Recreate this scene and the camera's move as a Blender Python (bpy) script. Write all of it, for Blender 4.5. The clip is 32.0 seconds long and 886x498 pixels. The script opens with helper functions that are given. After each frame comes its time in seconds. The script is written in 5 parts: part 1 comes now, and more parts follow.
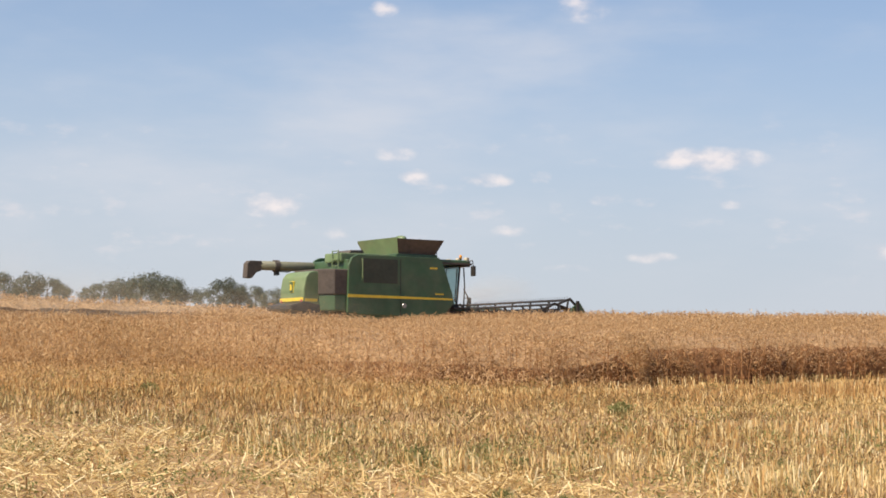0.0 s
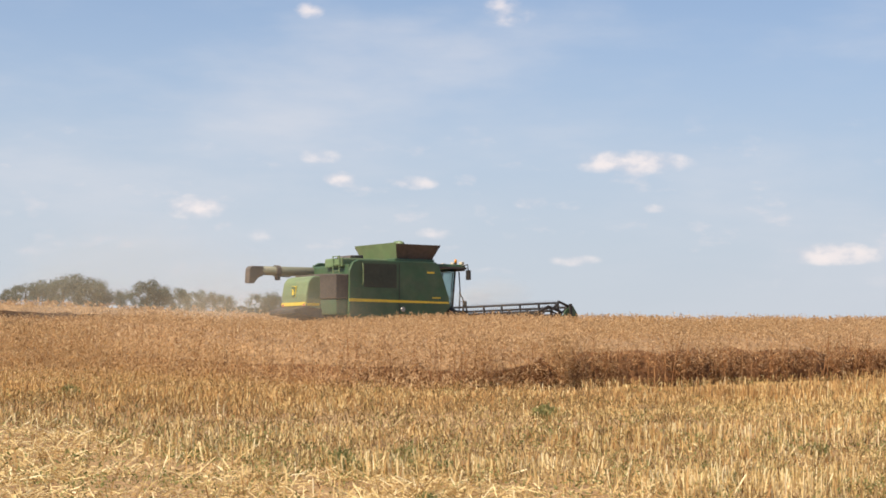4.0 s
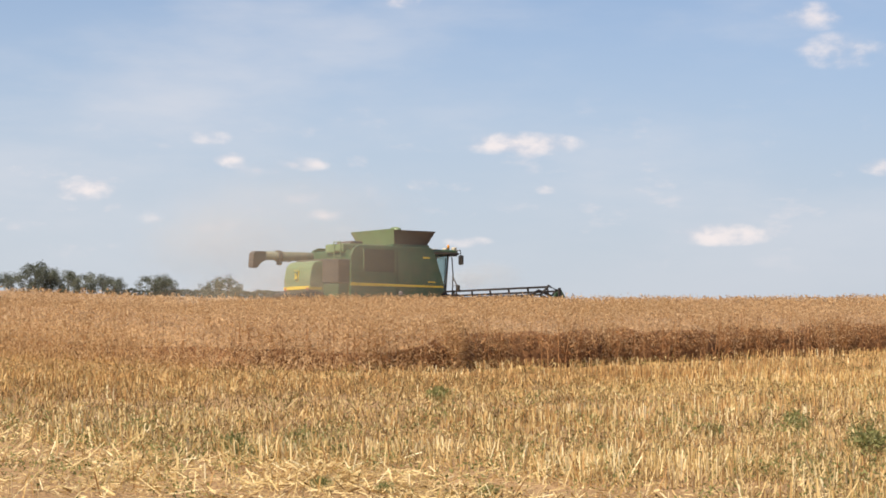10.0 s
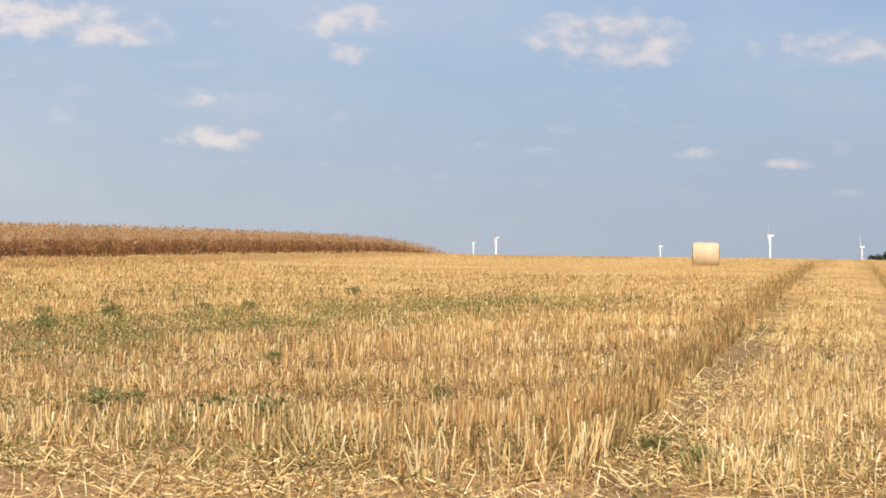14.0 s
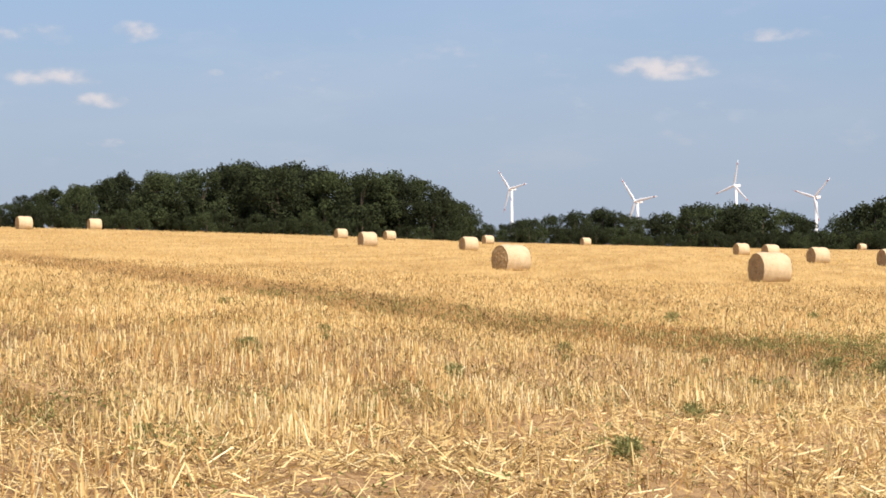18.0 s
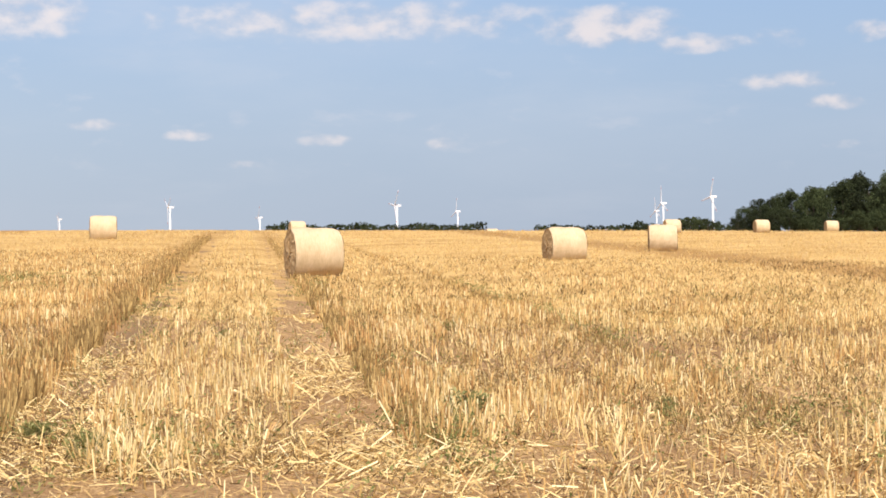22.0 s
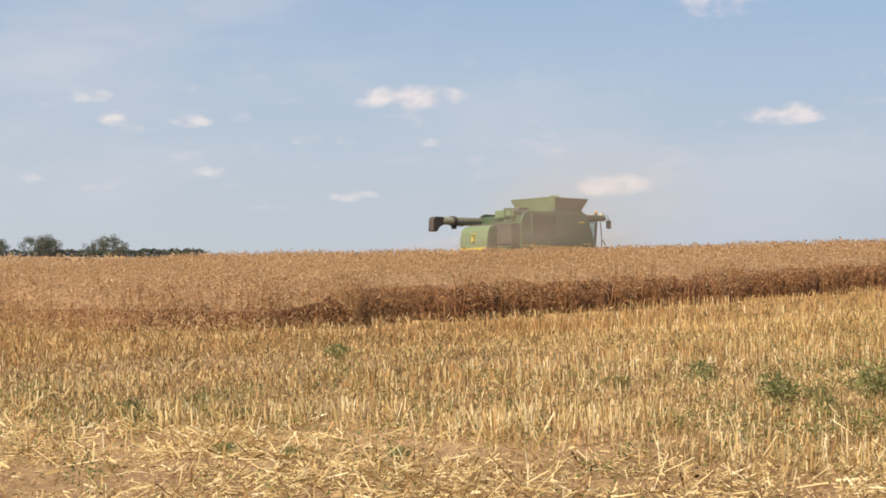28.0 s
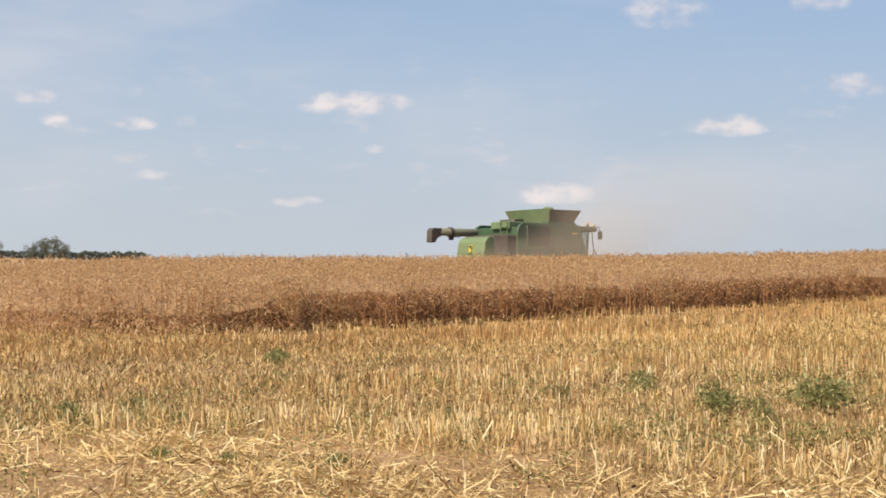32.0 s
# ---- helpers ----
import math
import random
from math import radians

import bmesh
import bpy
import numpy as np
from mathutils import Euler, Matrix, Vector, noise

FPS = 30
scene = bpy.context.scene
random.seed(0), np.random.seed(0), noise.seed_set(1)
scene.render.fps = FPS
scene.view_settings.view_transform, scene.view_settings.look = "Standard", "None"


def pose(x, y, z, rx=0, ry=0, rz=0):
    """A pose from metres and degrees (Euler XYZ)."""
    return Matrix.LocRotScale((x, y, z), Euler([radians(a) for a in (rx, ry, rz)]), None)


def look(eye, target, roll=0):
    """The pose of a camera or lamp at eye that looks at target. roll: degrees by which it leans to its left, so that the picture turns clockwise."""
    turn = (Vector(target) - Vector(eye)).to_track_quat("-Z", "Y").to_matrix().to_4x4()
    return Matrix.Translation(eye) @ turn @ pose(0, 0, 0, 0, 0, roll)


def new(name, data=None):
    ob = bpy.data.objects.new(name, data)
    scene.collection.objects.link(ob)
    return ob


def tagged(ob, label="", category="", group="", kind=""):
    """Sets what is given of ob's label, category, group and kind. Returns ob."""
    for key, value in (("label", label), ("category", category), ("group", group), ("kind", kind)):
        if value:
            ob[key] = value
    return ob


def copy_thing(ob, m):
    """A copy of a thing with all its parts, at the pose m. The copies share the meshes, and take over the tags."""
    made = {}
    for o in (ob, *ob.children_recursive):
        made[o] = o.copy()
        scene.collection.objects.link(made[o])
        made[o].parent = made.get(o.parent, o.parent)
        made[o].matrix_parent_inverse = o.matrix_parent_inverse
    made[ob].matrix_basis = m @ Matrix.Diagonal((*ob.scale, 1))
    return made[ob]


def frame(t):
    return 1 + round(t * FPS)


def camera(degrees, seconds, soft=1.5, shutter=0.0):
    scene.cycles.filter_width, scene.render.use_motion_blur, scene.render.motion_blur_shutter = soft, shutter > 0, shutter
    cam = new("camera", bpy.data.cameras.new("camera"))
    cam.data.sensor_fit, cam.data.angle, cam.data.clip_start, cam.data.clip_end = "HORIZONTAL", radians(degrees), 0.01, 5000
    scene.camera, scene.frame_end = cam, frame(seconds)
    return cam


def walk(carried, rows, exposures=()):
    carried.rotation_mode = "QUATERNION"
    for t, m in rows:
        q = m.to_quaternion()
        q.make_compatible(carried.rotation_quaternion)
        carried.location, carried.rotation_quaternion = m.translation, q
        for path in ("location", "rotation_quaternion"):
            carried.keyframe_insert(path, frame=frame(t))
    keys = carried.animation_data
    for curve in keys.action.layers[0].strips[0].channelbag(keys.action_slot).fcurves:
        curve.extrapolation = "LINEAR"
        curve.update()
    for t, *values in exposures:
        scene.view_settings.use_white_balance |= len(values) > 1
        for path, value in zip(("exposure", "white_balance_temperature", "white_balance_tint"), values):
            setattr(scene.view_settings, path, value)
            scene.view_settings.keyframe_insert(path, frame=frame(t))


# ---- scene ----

# The world's origin is the ground under the camera. Azimuths count from +y, to the left.
PATH = [(0.0, -0.00, -0.00, 1.65, 0.30, 4.29, 0.88), (0.5, -0.00, 0.01, 1.65, 0.02, 4.27, 0.89), (1.0, -0.00, 0.02, 1.65, -0.24, 4.24, 0.84),
        (1.5, -0.00, 0.03, 1.65, -0.52, 4.21, 0.84), (2.0, -0.00, 0.04, 1.65, -0.80, 4.22, 0.85), (2.5, -0.00, 0.05, 1.65, -1.08, 4.25, 0.84),
        (3.0, -0.00, 0.06, 1.65, -1.38, 4.34, 0.88), (3.5, -0.00, 0.08, 1.65, -1.68, 4.43, 0.90), (5.5, -0.00, 0.12, 1.65, -2.85, 4.08, 0.66),
        (6.0, -0.00, 0.13, 1.65, -3.13, 3.97, 0.62), (6.5, -0.00, 0.14, 1.65, -3.39, 3.90, 0.62), (7.0, -0.00, 0.15, 1.65, -3.64, 3.86, 0.65),
        (7.5, -0.00, 0.16, 1.65, -3.85, 3.85, 0.60), (8.0, -0.00, 0.17, 1.65, -4.07, 3.87, 0.64), (8.5, -0.00, 0.18, 1.65, -4.32, 3.87, 0.61),
        (9.0, -0.01, 0.19, 1.65, -4.58, 3.88, 0.58), (9.5, -0.01, 0.25, 1.65, -4.90, 3.88, 0.55), (10.0, -0.01, 0.30, 1.66, -5.25, 3.88, 0.53),
        (10.5, -0.01, 0.35, 1.66, -5.64, 3.89, 0.48), (11.0, -0.01, 0.40, 1.66, -6.30, 3.89, 0.42), (11.5, 0.01, 0.42, 1.67, -9.11, 3.88, 0.32),
        (12.0, 0.03, 0.43, 1.67, -14.55, 3.82, 0.35), (12.5, 0.06, 0.44, 1.67, -21.70, 3.50, 0.47), (13.0, 0.06, 0.50, 1.67, -29.02, 3.00, 0.46),
        (13.5, 0.06, 0.56, 1.66, -36.31, 2.47, 0.71), (15.5, 0.18, 0.61, 1.71, -59.93, 1.31, 0.40), (16.0, 0.20, 0.61, 1.71, -65.09, 1.25, 0.31),
        (16.5, 0.22, 0.61, 1.71, -70.29, 1.20, 0.08), (17.0, 0.24, 0.61, 1.71, -75.41, 1.12, -0.22), (17.5, 0.25, 0.61, 1.71, -79.66, 1.04, -0.34),
        (18.0, 0.27, 0.61, 1.71, -82.87, 0.99, -0.24), (18.5, 0.29, 0.61, 1.71, -84.94, 0.98, -0.19), (19.0, 0.31, 0.61, 1.71, -85.20, 0.98, -0.23),
        (19.5, 0.33, 0.62, 1.71, -83.62, 0.96, -0.29), (20.0, 0.34, 0.64, 1.72, -80.11, 0.96, -0.51), (20.5, 0.36, 0.65, 1.72, -75.76, 1.02, -0.56),
        (21.0, 0.37, 0.67, 1.72, -71.12, 1.09, -0.54), (21.5, 0.39, 0.68, 1.72, -66.20, 1.17, -0.60), (22.0, 0.40, 0.70, 1.72, -60.93, 1.23, -0.64),
        (22.5, 0.40, 0.72, 1.71, -55.20, 1.29, -0.56), (23.0, 0.40, 0.73, 1.71, -48.95, 1.34, -0.49), (23.5, 0.40, 0.75, 1.70, -42.17, 1.40, -0.54),
        (24.0, 0.40, 0.77, 1.70, -34.96, 1.54, -0.91), (24.2, 0.38, 0.77, 1.70, -32.06, 1.58, -0.89), (24.5, 0.28, 0.78, 1.70, -28.12, 1.74, -1.18),
        (25.0, 0.08, 0.80, 1.70, -22.61, 1.97, -1.18), (25.5, -0.01, 0.81, 1.69, -17.98, 2.15, -0.97), (26.0, -0.06, 0.81, 1.69, -14.42, 2.29, -0.59),
        (26.5, -0.09, 0.81, 1.69, -11.68, 2.37, -0.41), (28.5, -0.10, 0.81, 1.70, -8.49, 2.47, -0.86), (29.0, -0.09, 0.82, 1.70, -8.38, 2.47, -0.84),
        (29.5, -0.09, 0.82, 1.70, -8.43, 2.51, -0.77), (30.0, -0.09, 0.83, 1.70, -8.55, 2.54, -0.60), (30.5, -0.08, 0.83, 1.70, -8.84, 2.58, -0.38),
        (31.0, -0.08, 0.84, 1.70, -9.31, 2.61, -0.20), (31.5, -0.08, 0.84, 1.70, -9.88, 2.63, -0.17), (32.0, -0.07, 0.85, 1.70, -10.38, 2.67, -0.08)]


def aim(ex, ey, ez, yaw, pitch, roll):
    y, p = radians(yaw), radians(pitch)
    eye = Vector((ex, ey, ez))
    way = Vector((-math.sin(y) * math.cos(p), math.cos(y) * math.cos(p), math.sin(p)))
    return look(eye, eye + way, roll)


cam = camera(26.24, 32.0, soft=1.7)
walk(cam, [(t, aim(*row)) for t, *row in PATH],
     [(0, 0.35, 6900, 15), (9, 0.35, 6900, 15), (13, 0.3, 6900, 15), (16, 0.18, 6900, 15), (17, 0.22, 6900, 15), (18, 0.38, 6900, 15), (19, 0.46, 6900, 15),
      (20, 0.5, 6900, 15), (21, 0.46, 6900, 15), (22, 0.45, 6900, 15), (23, 0.1, 6900, 15), (24, 0.08, 6900, 15), (26, 0.2, 6900, 15), (32, 0.25, 6900, 15)])

# ---------------------------------------------------------------- sun and sky
SUN_AZ, SUN_EL = 126.0, 50.0      # azimuth to the left of +y
sa, se = radians(SUN_AZ), radians(SUN_EL)
sun_from = Vector((-math.sin(sa) * math.cos(se), math.cos(sa) * math.cos(se), math.sin(se)))
sun_data = bpy.data.lights.new("sun", "SUN")
sun_data.energy, sun_data.angle, sun_data.color = 5.0, radians(0.6), (1.0, 0.92, 0.78)
sun = new("sun", sun_data)
sun.matrix_world = look(sun_from * 50, (0, 0, 0))

# clouds: azimuth, height, half width, half height in degrees, and density
CLOUDS_OVER_CROP = ((11.7, 5.15, 0.68, 0.17, 0.35), (5.5, 5.50, 0.72, 0.30, 0.80), (3.5, 4.69, 0.34, 0.17, 0.30), (2.2, 11.47, 0.38, 0.21, 0.70), (1.8, 7.12, 0.51, 0.21, 0.50), (1.2, 6.45, 0.41, 0.21, 0.80),
    (-1.0, 6.38, 0.68, 0.17, 0.70), (-1.7, 4.85, 0.51, 0.15, 0.50), (-3.1, 5.59, 0.21, 0.21, 0.40), (-3.5, 3.72, 0.68, 0.13, 0.40), (-3.8, 11.54, 0.68, 0.34, 0.60), (-4.6, 5.83, 0.43, 0.17, 0.60),
    (-6.0, 4.10, 0.60, 0.15, 0.50), (-7.6, 7.06, 1.41, 0.29, 1.00), (-8.4, 5.69, 0.43, 0.13, 0.40))
CLOUDS_OVER_CREST = ((-13.6, 4.34, 1.19, 0.26, 0.90), (-16.3, 10.76, 0.85, 0.34, 0.60), (-17.0, 9.74, 0.94, 0.43, 0.60), (-17.1, 9.74, 1.02, 0.43, 0.60), (-19.0, 6.32, 1.11, 0.26, 0.90), (-21.7, 9.94, 0.72, 0.30, 0.70),
    (-22.8, 7.42, 1.28, 0.30, 0.50), (-27.2, 5.71, 1.66, 0.43, 1.00), (-28.0, 3.96, 0.77, 0.15, 0.60), (-28.4, 8.76, 1.02, 0.47, 0.80), (-30.5, 8.60, 2.81, 0.53, 1.00), (-31.7, 10.07, 3.66, 0.55, 1.00),
    (-32.7, 8.35, 1.62, 0.43, 0.90), (-35.6, 6.45, 1.15, 0.24, 0.60), (-36.2, 8.58, 0.34, 0.21, 0.60))
CLOUDS_OVER_BALES = ((-36.3, 5.25, 1.28, 0.32, 0.90), (-39.9, 8.84, 1.36, 0.43, 0.70), (-40.1, 7.93, 0.60, 0.34, 0.60), (-41.3, 4.46, 0.51, 0.13, 0.40), (-44.2, 5.20, 0.34, 0.12, 0.40), (-45.8, 5.01, 0.60, 0.13, 0.40),
    (-48.0, 8.38, 2.13, 0.72, 0.90), (-50.6, 5.01, 0.77, 0.15, 0.55), (-53.3, 4.70, 0.72, 0.15, 0.55), (-54.8, 3.80, 0.68, 0.12, 0.35), (-57.4, 4.52, 0.64, 0.17, 0.55), (-58.3, 8.08, 5.11, 0.51, 0.70),
    (-61.1, 4.39, 0.60, 0.17, 0.50), (-66.1, 7.78, 1.79, 0.53, 1.00))
CLOUDS_OVER_WOOD = ((-68.7, 7.26, 1.36, 0.26, 0.70), (-71.0, 7.32, 0.77, 0.26, 0.50), (-71.3, 6.07, 1.11, 0.26, 0.70), (-72.1, 6.02, 0.51, 0.17, 0.60), (-72.6, 5.40, 0.77, 0.20, 0.80), (-72.8, 4.18, 0.43, 0.13, 0.50),
    (-73.7, 7.47, 0.55, 0.26, 0.80), (-76.0, 6.27, 0.26, 0.10, 0.50), (-78.0, 6.15, 0.94, 0.17, 0.40), (-83.3, 7.09, 1.19, 0.30, 0.30), (-89.6, 6.35, 1.32, 0.29, 0.90), (-90.3, 4.46, 0.77, 0.21, 0.25),
    (-92.8, 7.28, 1.11, 0.17, 0.45), (-93.4, 5.05, 0.34, 0.13, 0.30))


def build_world():
    world = bpy.data.worlds.new("sky")
    scene.world = world
    world.use_nodes = True
    nt = world.node_tree
    nt.nodes.clear()
    N, L = nt.nodes.new, nt.links.new

    def calc(op, a, b=None, c=None):
        n = N("ShaderNodeMath")
        n.operation = op
        for sock, val in zip(n.inputs, (a, b, c)):
            if isinstance(val, bpy.types.NodeSocket):
                L(val, sock)
            elif val is not None:
                sock.default_value = val
        return n.outputs[0]

    def between(v, lo, hi):
        n = N("ShaderNodeMapRange")
        n.interpolation_type = "SMOOTHSTEP"
        n.inputs["From Min"].default_value, n.inputs["From Max"].default_value = lo, hi
        L(v, n.inputs["Value"])
        return n.outputs[0]

    def mix(f, a, b):
        n = N("ShaderNodeMix")
        n.data_type = "RGBA"
        for sock, val in ((n.inputs[0], f), (n.inputs[6], a), (n.inputs[7], b)):
            if isinstance(val, bpy.types.NodeSocket):
                L(val, sock)
            else:
                sock.default_value = val if isinstance(val, float) else (*val, 1)
        return n.outputs[2]

    sky = N("ShaderNodeTexSky")
    sky.sky_type, sky.sun_disc = "NISHITA", False
    sky.sun_elevation, sky.sun_rotation = se, -sa
    sky.air_density, sky.dust_density, sky.ozone_density = 1.0, 0.7, 2.5
    way = N("ShaderNodeTexCoord").outputs["Generated"]
    xyz = N("ShaderNodeSeparateXYZ")
    L(way, xyz.inputs[0])
    az = calc("MULTIPLY", calc("ARCTAN2", calc("MULTIPLY", xyz.outputs[0], -1.0), xyz.outputs[1]), 57.2958)
    el = calc("MULTIPLY", calc("ARCSINE", xyz.outputs[2]), 57.2958)
    at = N("ShaderNodeCombineXYZ")
    L(az, at.inputs[0]), L(el, at.inputs[1])

    def field(scale, stretch, detail, rough=0.55):
        m = N("ShaderNodeMapping")
        m.inputs["Scale"].default_value = (scale, scale * stretch, 1)
        L(at.outputs[0], m.inputs["Vector"])
        n = N("ShaderNodeTexNoise")
        n.inputs["Scale"].default_value, n.inputs["Detail"].default_value, n.inputs["Roughness"].default_value = 1.0, detail, rough
        L(m.outputs[0], n.inputs["Vector"])
        return n.outputs["Fac"]

    lump = field(1.0, 1.6, 6.0, 0.5)
    body, under = None, None
    for a, e, w, h, k in CLOUDS_OVER_CROP + CLOUDS_OVER_CREST + CLOUDS_OVER_BALES + CLOUDS_OVER_WOOD:
        v = N("ShaderNodeVectorMath")
        v.operation = "MULTIPLY_ADD"
        v.inputs[1].default_value, v.inputs[2].default_value = (1 / w, 1 / h, 0), (-a / w, -e / h, 0)
        L(at.outputs[0], v.inputs[0])
        d = N("ShaderNodeVectorMath")
        d.operation = "DOT_PRODUCT"
        L(v.outputs[0], d.inputs[0]), L(v.outputs[0], d.inputs[1])
        f = calc("MULTIPLY_ADD", d.outputs["Value"], -0.42 * k, k)
        body = f if body is None else calc("MAXIMUM", body, f)
    body = calc("MAXIMUM", body, 0.0)
    puff = between(calc("ADD", body, calc("MULTIPLY", calc("SUBTRACT", lump, 0.5), 2.2)), 0.05, 1.25)
    puff = calc("MULTIPLY", puff, between(body, 0.0, 0.35))
    veil = between(field(0.055, 3.2, 7.0), 0.42, 0.72)
    wisps = between(field(0.16, 4.0, 6.0, 0.6), 0.5, 0.8)
    haze_low = between(el, 17.0, 1.5)
    toward = between(az, -75.0, 10.0)
    scaled = N("ShaderNodeVectorMath")
    scaled.operation = "SCALE"
    L(sky.outputs[0], scaled.inputs[0])
    scaled.inputs["Scale"].default_value = 0.10
    haze = mix(toward, (0.245, 0.325, 0.46), (0.43, 0.50, 0.585))
    base = mix(calc("MULTIPLY", haze_low, 0.85), scaled.outputs[0], haze)
    deep = N("ShaderNodeMix")
    deep.data_type, deep.blend_type = "RGBA", "MULTIPLY"
    L(between(el, 2.5, 11.0), deep.inputs[0]), L(base, deep.inputs[6])
    deep.inputs[7].default_value = (0.90, 0.965, 1.035, 1)
    base = deep.outputs[2]
    base = mix(calc("MULTIPLY", calc("MULTIPLY", veil, calc("MULTIPLY_ADD", toward, 0.6, 0.12)), between(el, 0.0, 6.0)), base, (0.55, 0.59, 0.645))
    base = mix(calc("MULTIPLY", wisps, 0.12), base, (0.52, 0.56, 0.62))
    shade = mix(toward, (0.36, 0.41, 0.50), (0.50, 0.52, 0.59))
    lit = mix(between(calc("ADD", lump, calc("MULTIPLY", body, 0.12)), 0.38, 0.68), shade, mix(toward, (0.62, 0.60, 0.61), (0.77, 0.73, 0.72)))
    cloudlets = calc("MULTIPLY", between(field(0.55, 2.3, 6.0, 0.58), 0.56, 0.74), calc("MULTIPLY", between(el, 2.8, 4.5), between(el, 9.5, 6.0)))
    base = mix(calc("MULTIPLY", cloudlets, calc("MULTIPLY_ADD", toward, 0.25, 0.1)), base, (0.66, 0.64, 0.66))
    final = mix(calc("MULTIPLY", puff, 0.82), base, lit)
    bg, out = N("ShaderNodeBackground"), N("ShaderNodeOutputWorld")
    bg.inputs["Strength"].default_value = 1.0
    L(final, bg.inputs["Color"])
    L(bg.outputs[0], out.inputs["Surface"])


build_world()

# ---------------------------------------------------------------- lie of the land
SLOPE = ((-180, -1.0), (-130, 0.6), (-97, 1.12), (-94, 1.2), (-90, 1.33), (-84.5, 1.5), (-80, 1.74), (-72.5, 2.1), (-67, 2.25), (-64, 2.32),
         (-57, 2.46), (-50, 2.66), (-44, 2.70), (-41, 2.75), (-36, 2.85), (-30, 2.92), (-20, 2.86), (-12, 2.83), (2, 2.8), (8, 2.93), (16, 3.06), (60, 2.0), (180, -1.0))
CREST = ((-180, 300), (-97, 450), (-92, 330), (-85, 300), (-80, 275), (-72.5, 200), (-65, 180), (-57, 148), (-50, 114),
         (-41, 115), (-36, 100), (-30, 92), (-20, 90), (-13, 82), (16, 84), (60, 200), (180, 300))
BEYOND = ((-180, 0.3), (-100, 0.95), (-92, 1.0), (-85, 1.2), (-78, 1.45), (-70, 1.65), (-60, 1.8), (-50, 1.9), (-42, 1.9), (-36, 2.25), (-5, 2.25), (8, 2.45), (16, 2.55), (60, 1.5), (180, 0.3))


def ground(x, y):
    """Height of the field at x, y: it rises from the camera to a low crest, dips, and rises again to far land that the crest hides."""
    x, y = np.asarray(x, float), np.asarray(y, float)
    r, az = np.hypot(x, y), np.degrees(np.arctan2(-x, y))
    s, far, lift = (np.interp(az, *zip(*table)) for table in (SLOPE, CREST, BEYOND))
    q = r / far
    g = np.where(q < 0.85, q, 0.85 + 0.15 * np.tanh((np.maximum(q, 0.85) - 0.85) / 0.15))
    near = np.tan(np.radians(s)) * far * g - 0.012 * np.clip(r - far, 0, 100)
    side = np.clip((az + 52) / 10, 0, 1)
    w = np.clip((q - 1.0 - 0.35 * side) / (0.5 + 0.6 * side), 0, 1)
    return near + (1.5 + np.minimum(r, 900) * np.tan(np.radians(lift)) - near) * w * w * (3 - 2 * w)


def spot(az, r):
    a = radians(az)
    return -r * math.sin(a), r * math.cos(a)


def on_ground(az, r, lift=0.0):
    x, y = spot(az, r)
    return Vector((x, y, float(ground(x, y)) + lift))


# ---------------------------------------------------------------- materials
def material(name, rough=0.6, metal=0.0):
    m = bpy.data.materials.new(name)
    m.use_nodes = True
    b = m.node_tree.nodes["Principled BSDF"]
    b.inputs["Roughness"].default_value, b.inputs["Metallic"].default_value = rough, metal
    return m, m.node_tree, b


def ramp(nt, source, stops):
    r = nt.nodes.new("ShaderNodeValToRGB")
    els = r.color_ramp.elements
    while len(els) < len(stops):
        els.new(0.5)
    for e, (p, c) in zip(els, stops):
        e.position, e.color = p, (*c, 1)
    nt.links.new(source, r.inputs[0])
    return r.outputs[0]


def noise_at(nt, scale, detail=4.0, vector=None, rough=0.6):
    n = nt.nodes.new("ShaderNodeTexNoise")
    n.inputs["Scale"].default_value, n.inputs["Detail"].default_value, n.inputs["Roughness"].default_value = scale, detail, rough
    if vector is None:
        vector = nt.nodes.new("ShaderNodeTexCoord").outputs["Object"]
    nt.links.new(vector, n.inputs["Vector"])
    return n.outputs["Fac"]


def blend(nt, a, b, fac, mode="MIX"):
    m = nt.nodes.new("ShaderNodeMix")
    m.data_type, m.blend_type = "RGBA", mode
    for sock, val in ((m.inputs[0], fac), (m.inputs[6], a), (m.inputs[7], b)):
        if isinstance(val, bpy.types.NodeSocket):
            nt.links.new(val, sock)
        elif isinstance(val, tuple):
            sock.default_value = (*val, 1)
        else:
            sock.default_value = val
    return m.outputs[2]


def bump(nt, b, height, strength=0.3, distance=0.01):
    n = nt.nodes.new("ShaderNodeBump")
    n.inputs["Strength"].default_value, n.inputs["Distance"].default_value = strength, distance
    nt.links.new(height, n.inputs["Height"])
    nt.links.new(n.outputs[0], b.inputs["Normal"])


def plain(name, colour, rough=0.6, metal=0.0, scale=6.0, vary=0.18, dust=0.0, dust_colour=(0.33, 0.27, 0.19)):
    """Paint, metal or rubber with two scales of wear, and dust that settled on it."""
    m, nt, b = material(name, rough, metal)
    lo, hi = tuple(c * (1 - vary) for c in colour), tuple(min(1, c * (1 + vary)) for c in colour)
    c = ramp(nt, noise_at(nt, scale), [(0.3, lo), (0.7, hi)])
    if dust:
        f = ramp(nt, noise_at(nt, 1.7, 6), [(0.35, (dust * 0.5,) * 3), (0.7, (min(1, dust * 1.6),) * 3)])
        c = blend(nt, c, dust_colour, f)
    nt.links.new(c, b.inputs["Base Color"])
    bump(nt, b, noise_at(nt, scale * 9), 0.12, 0.004)
    return m


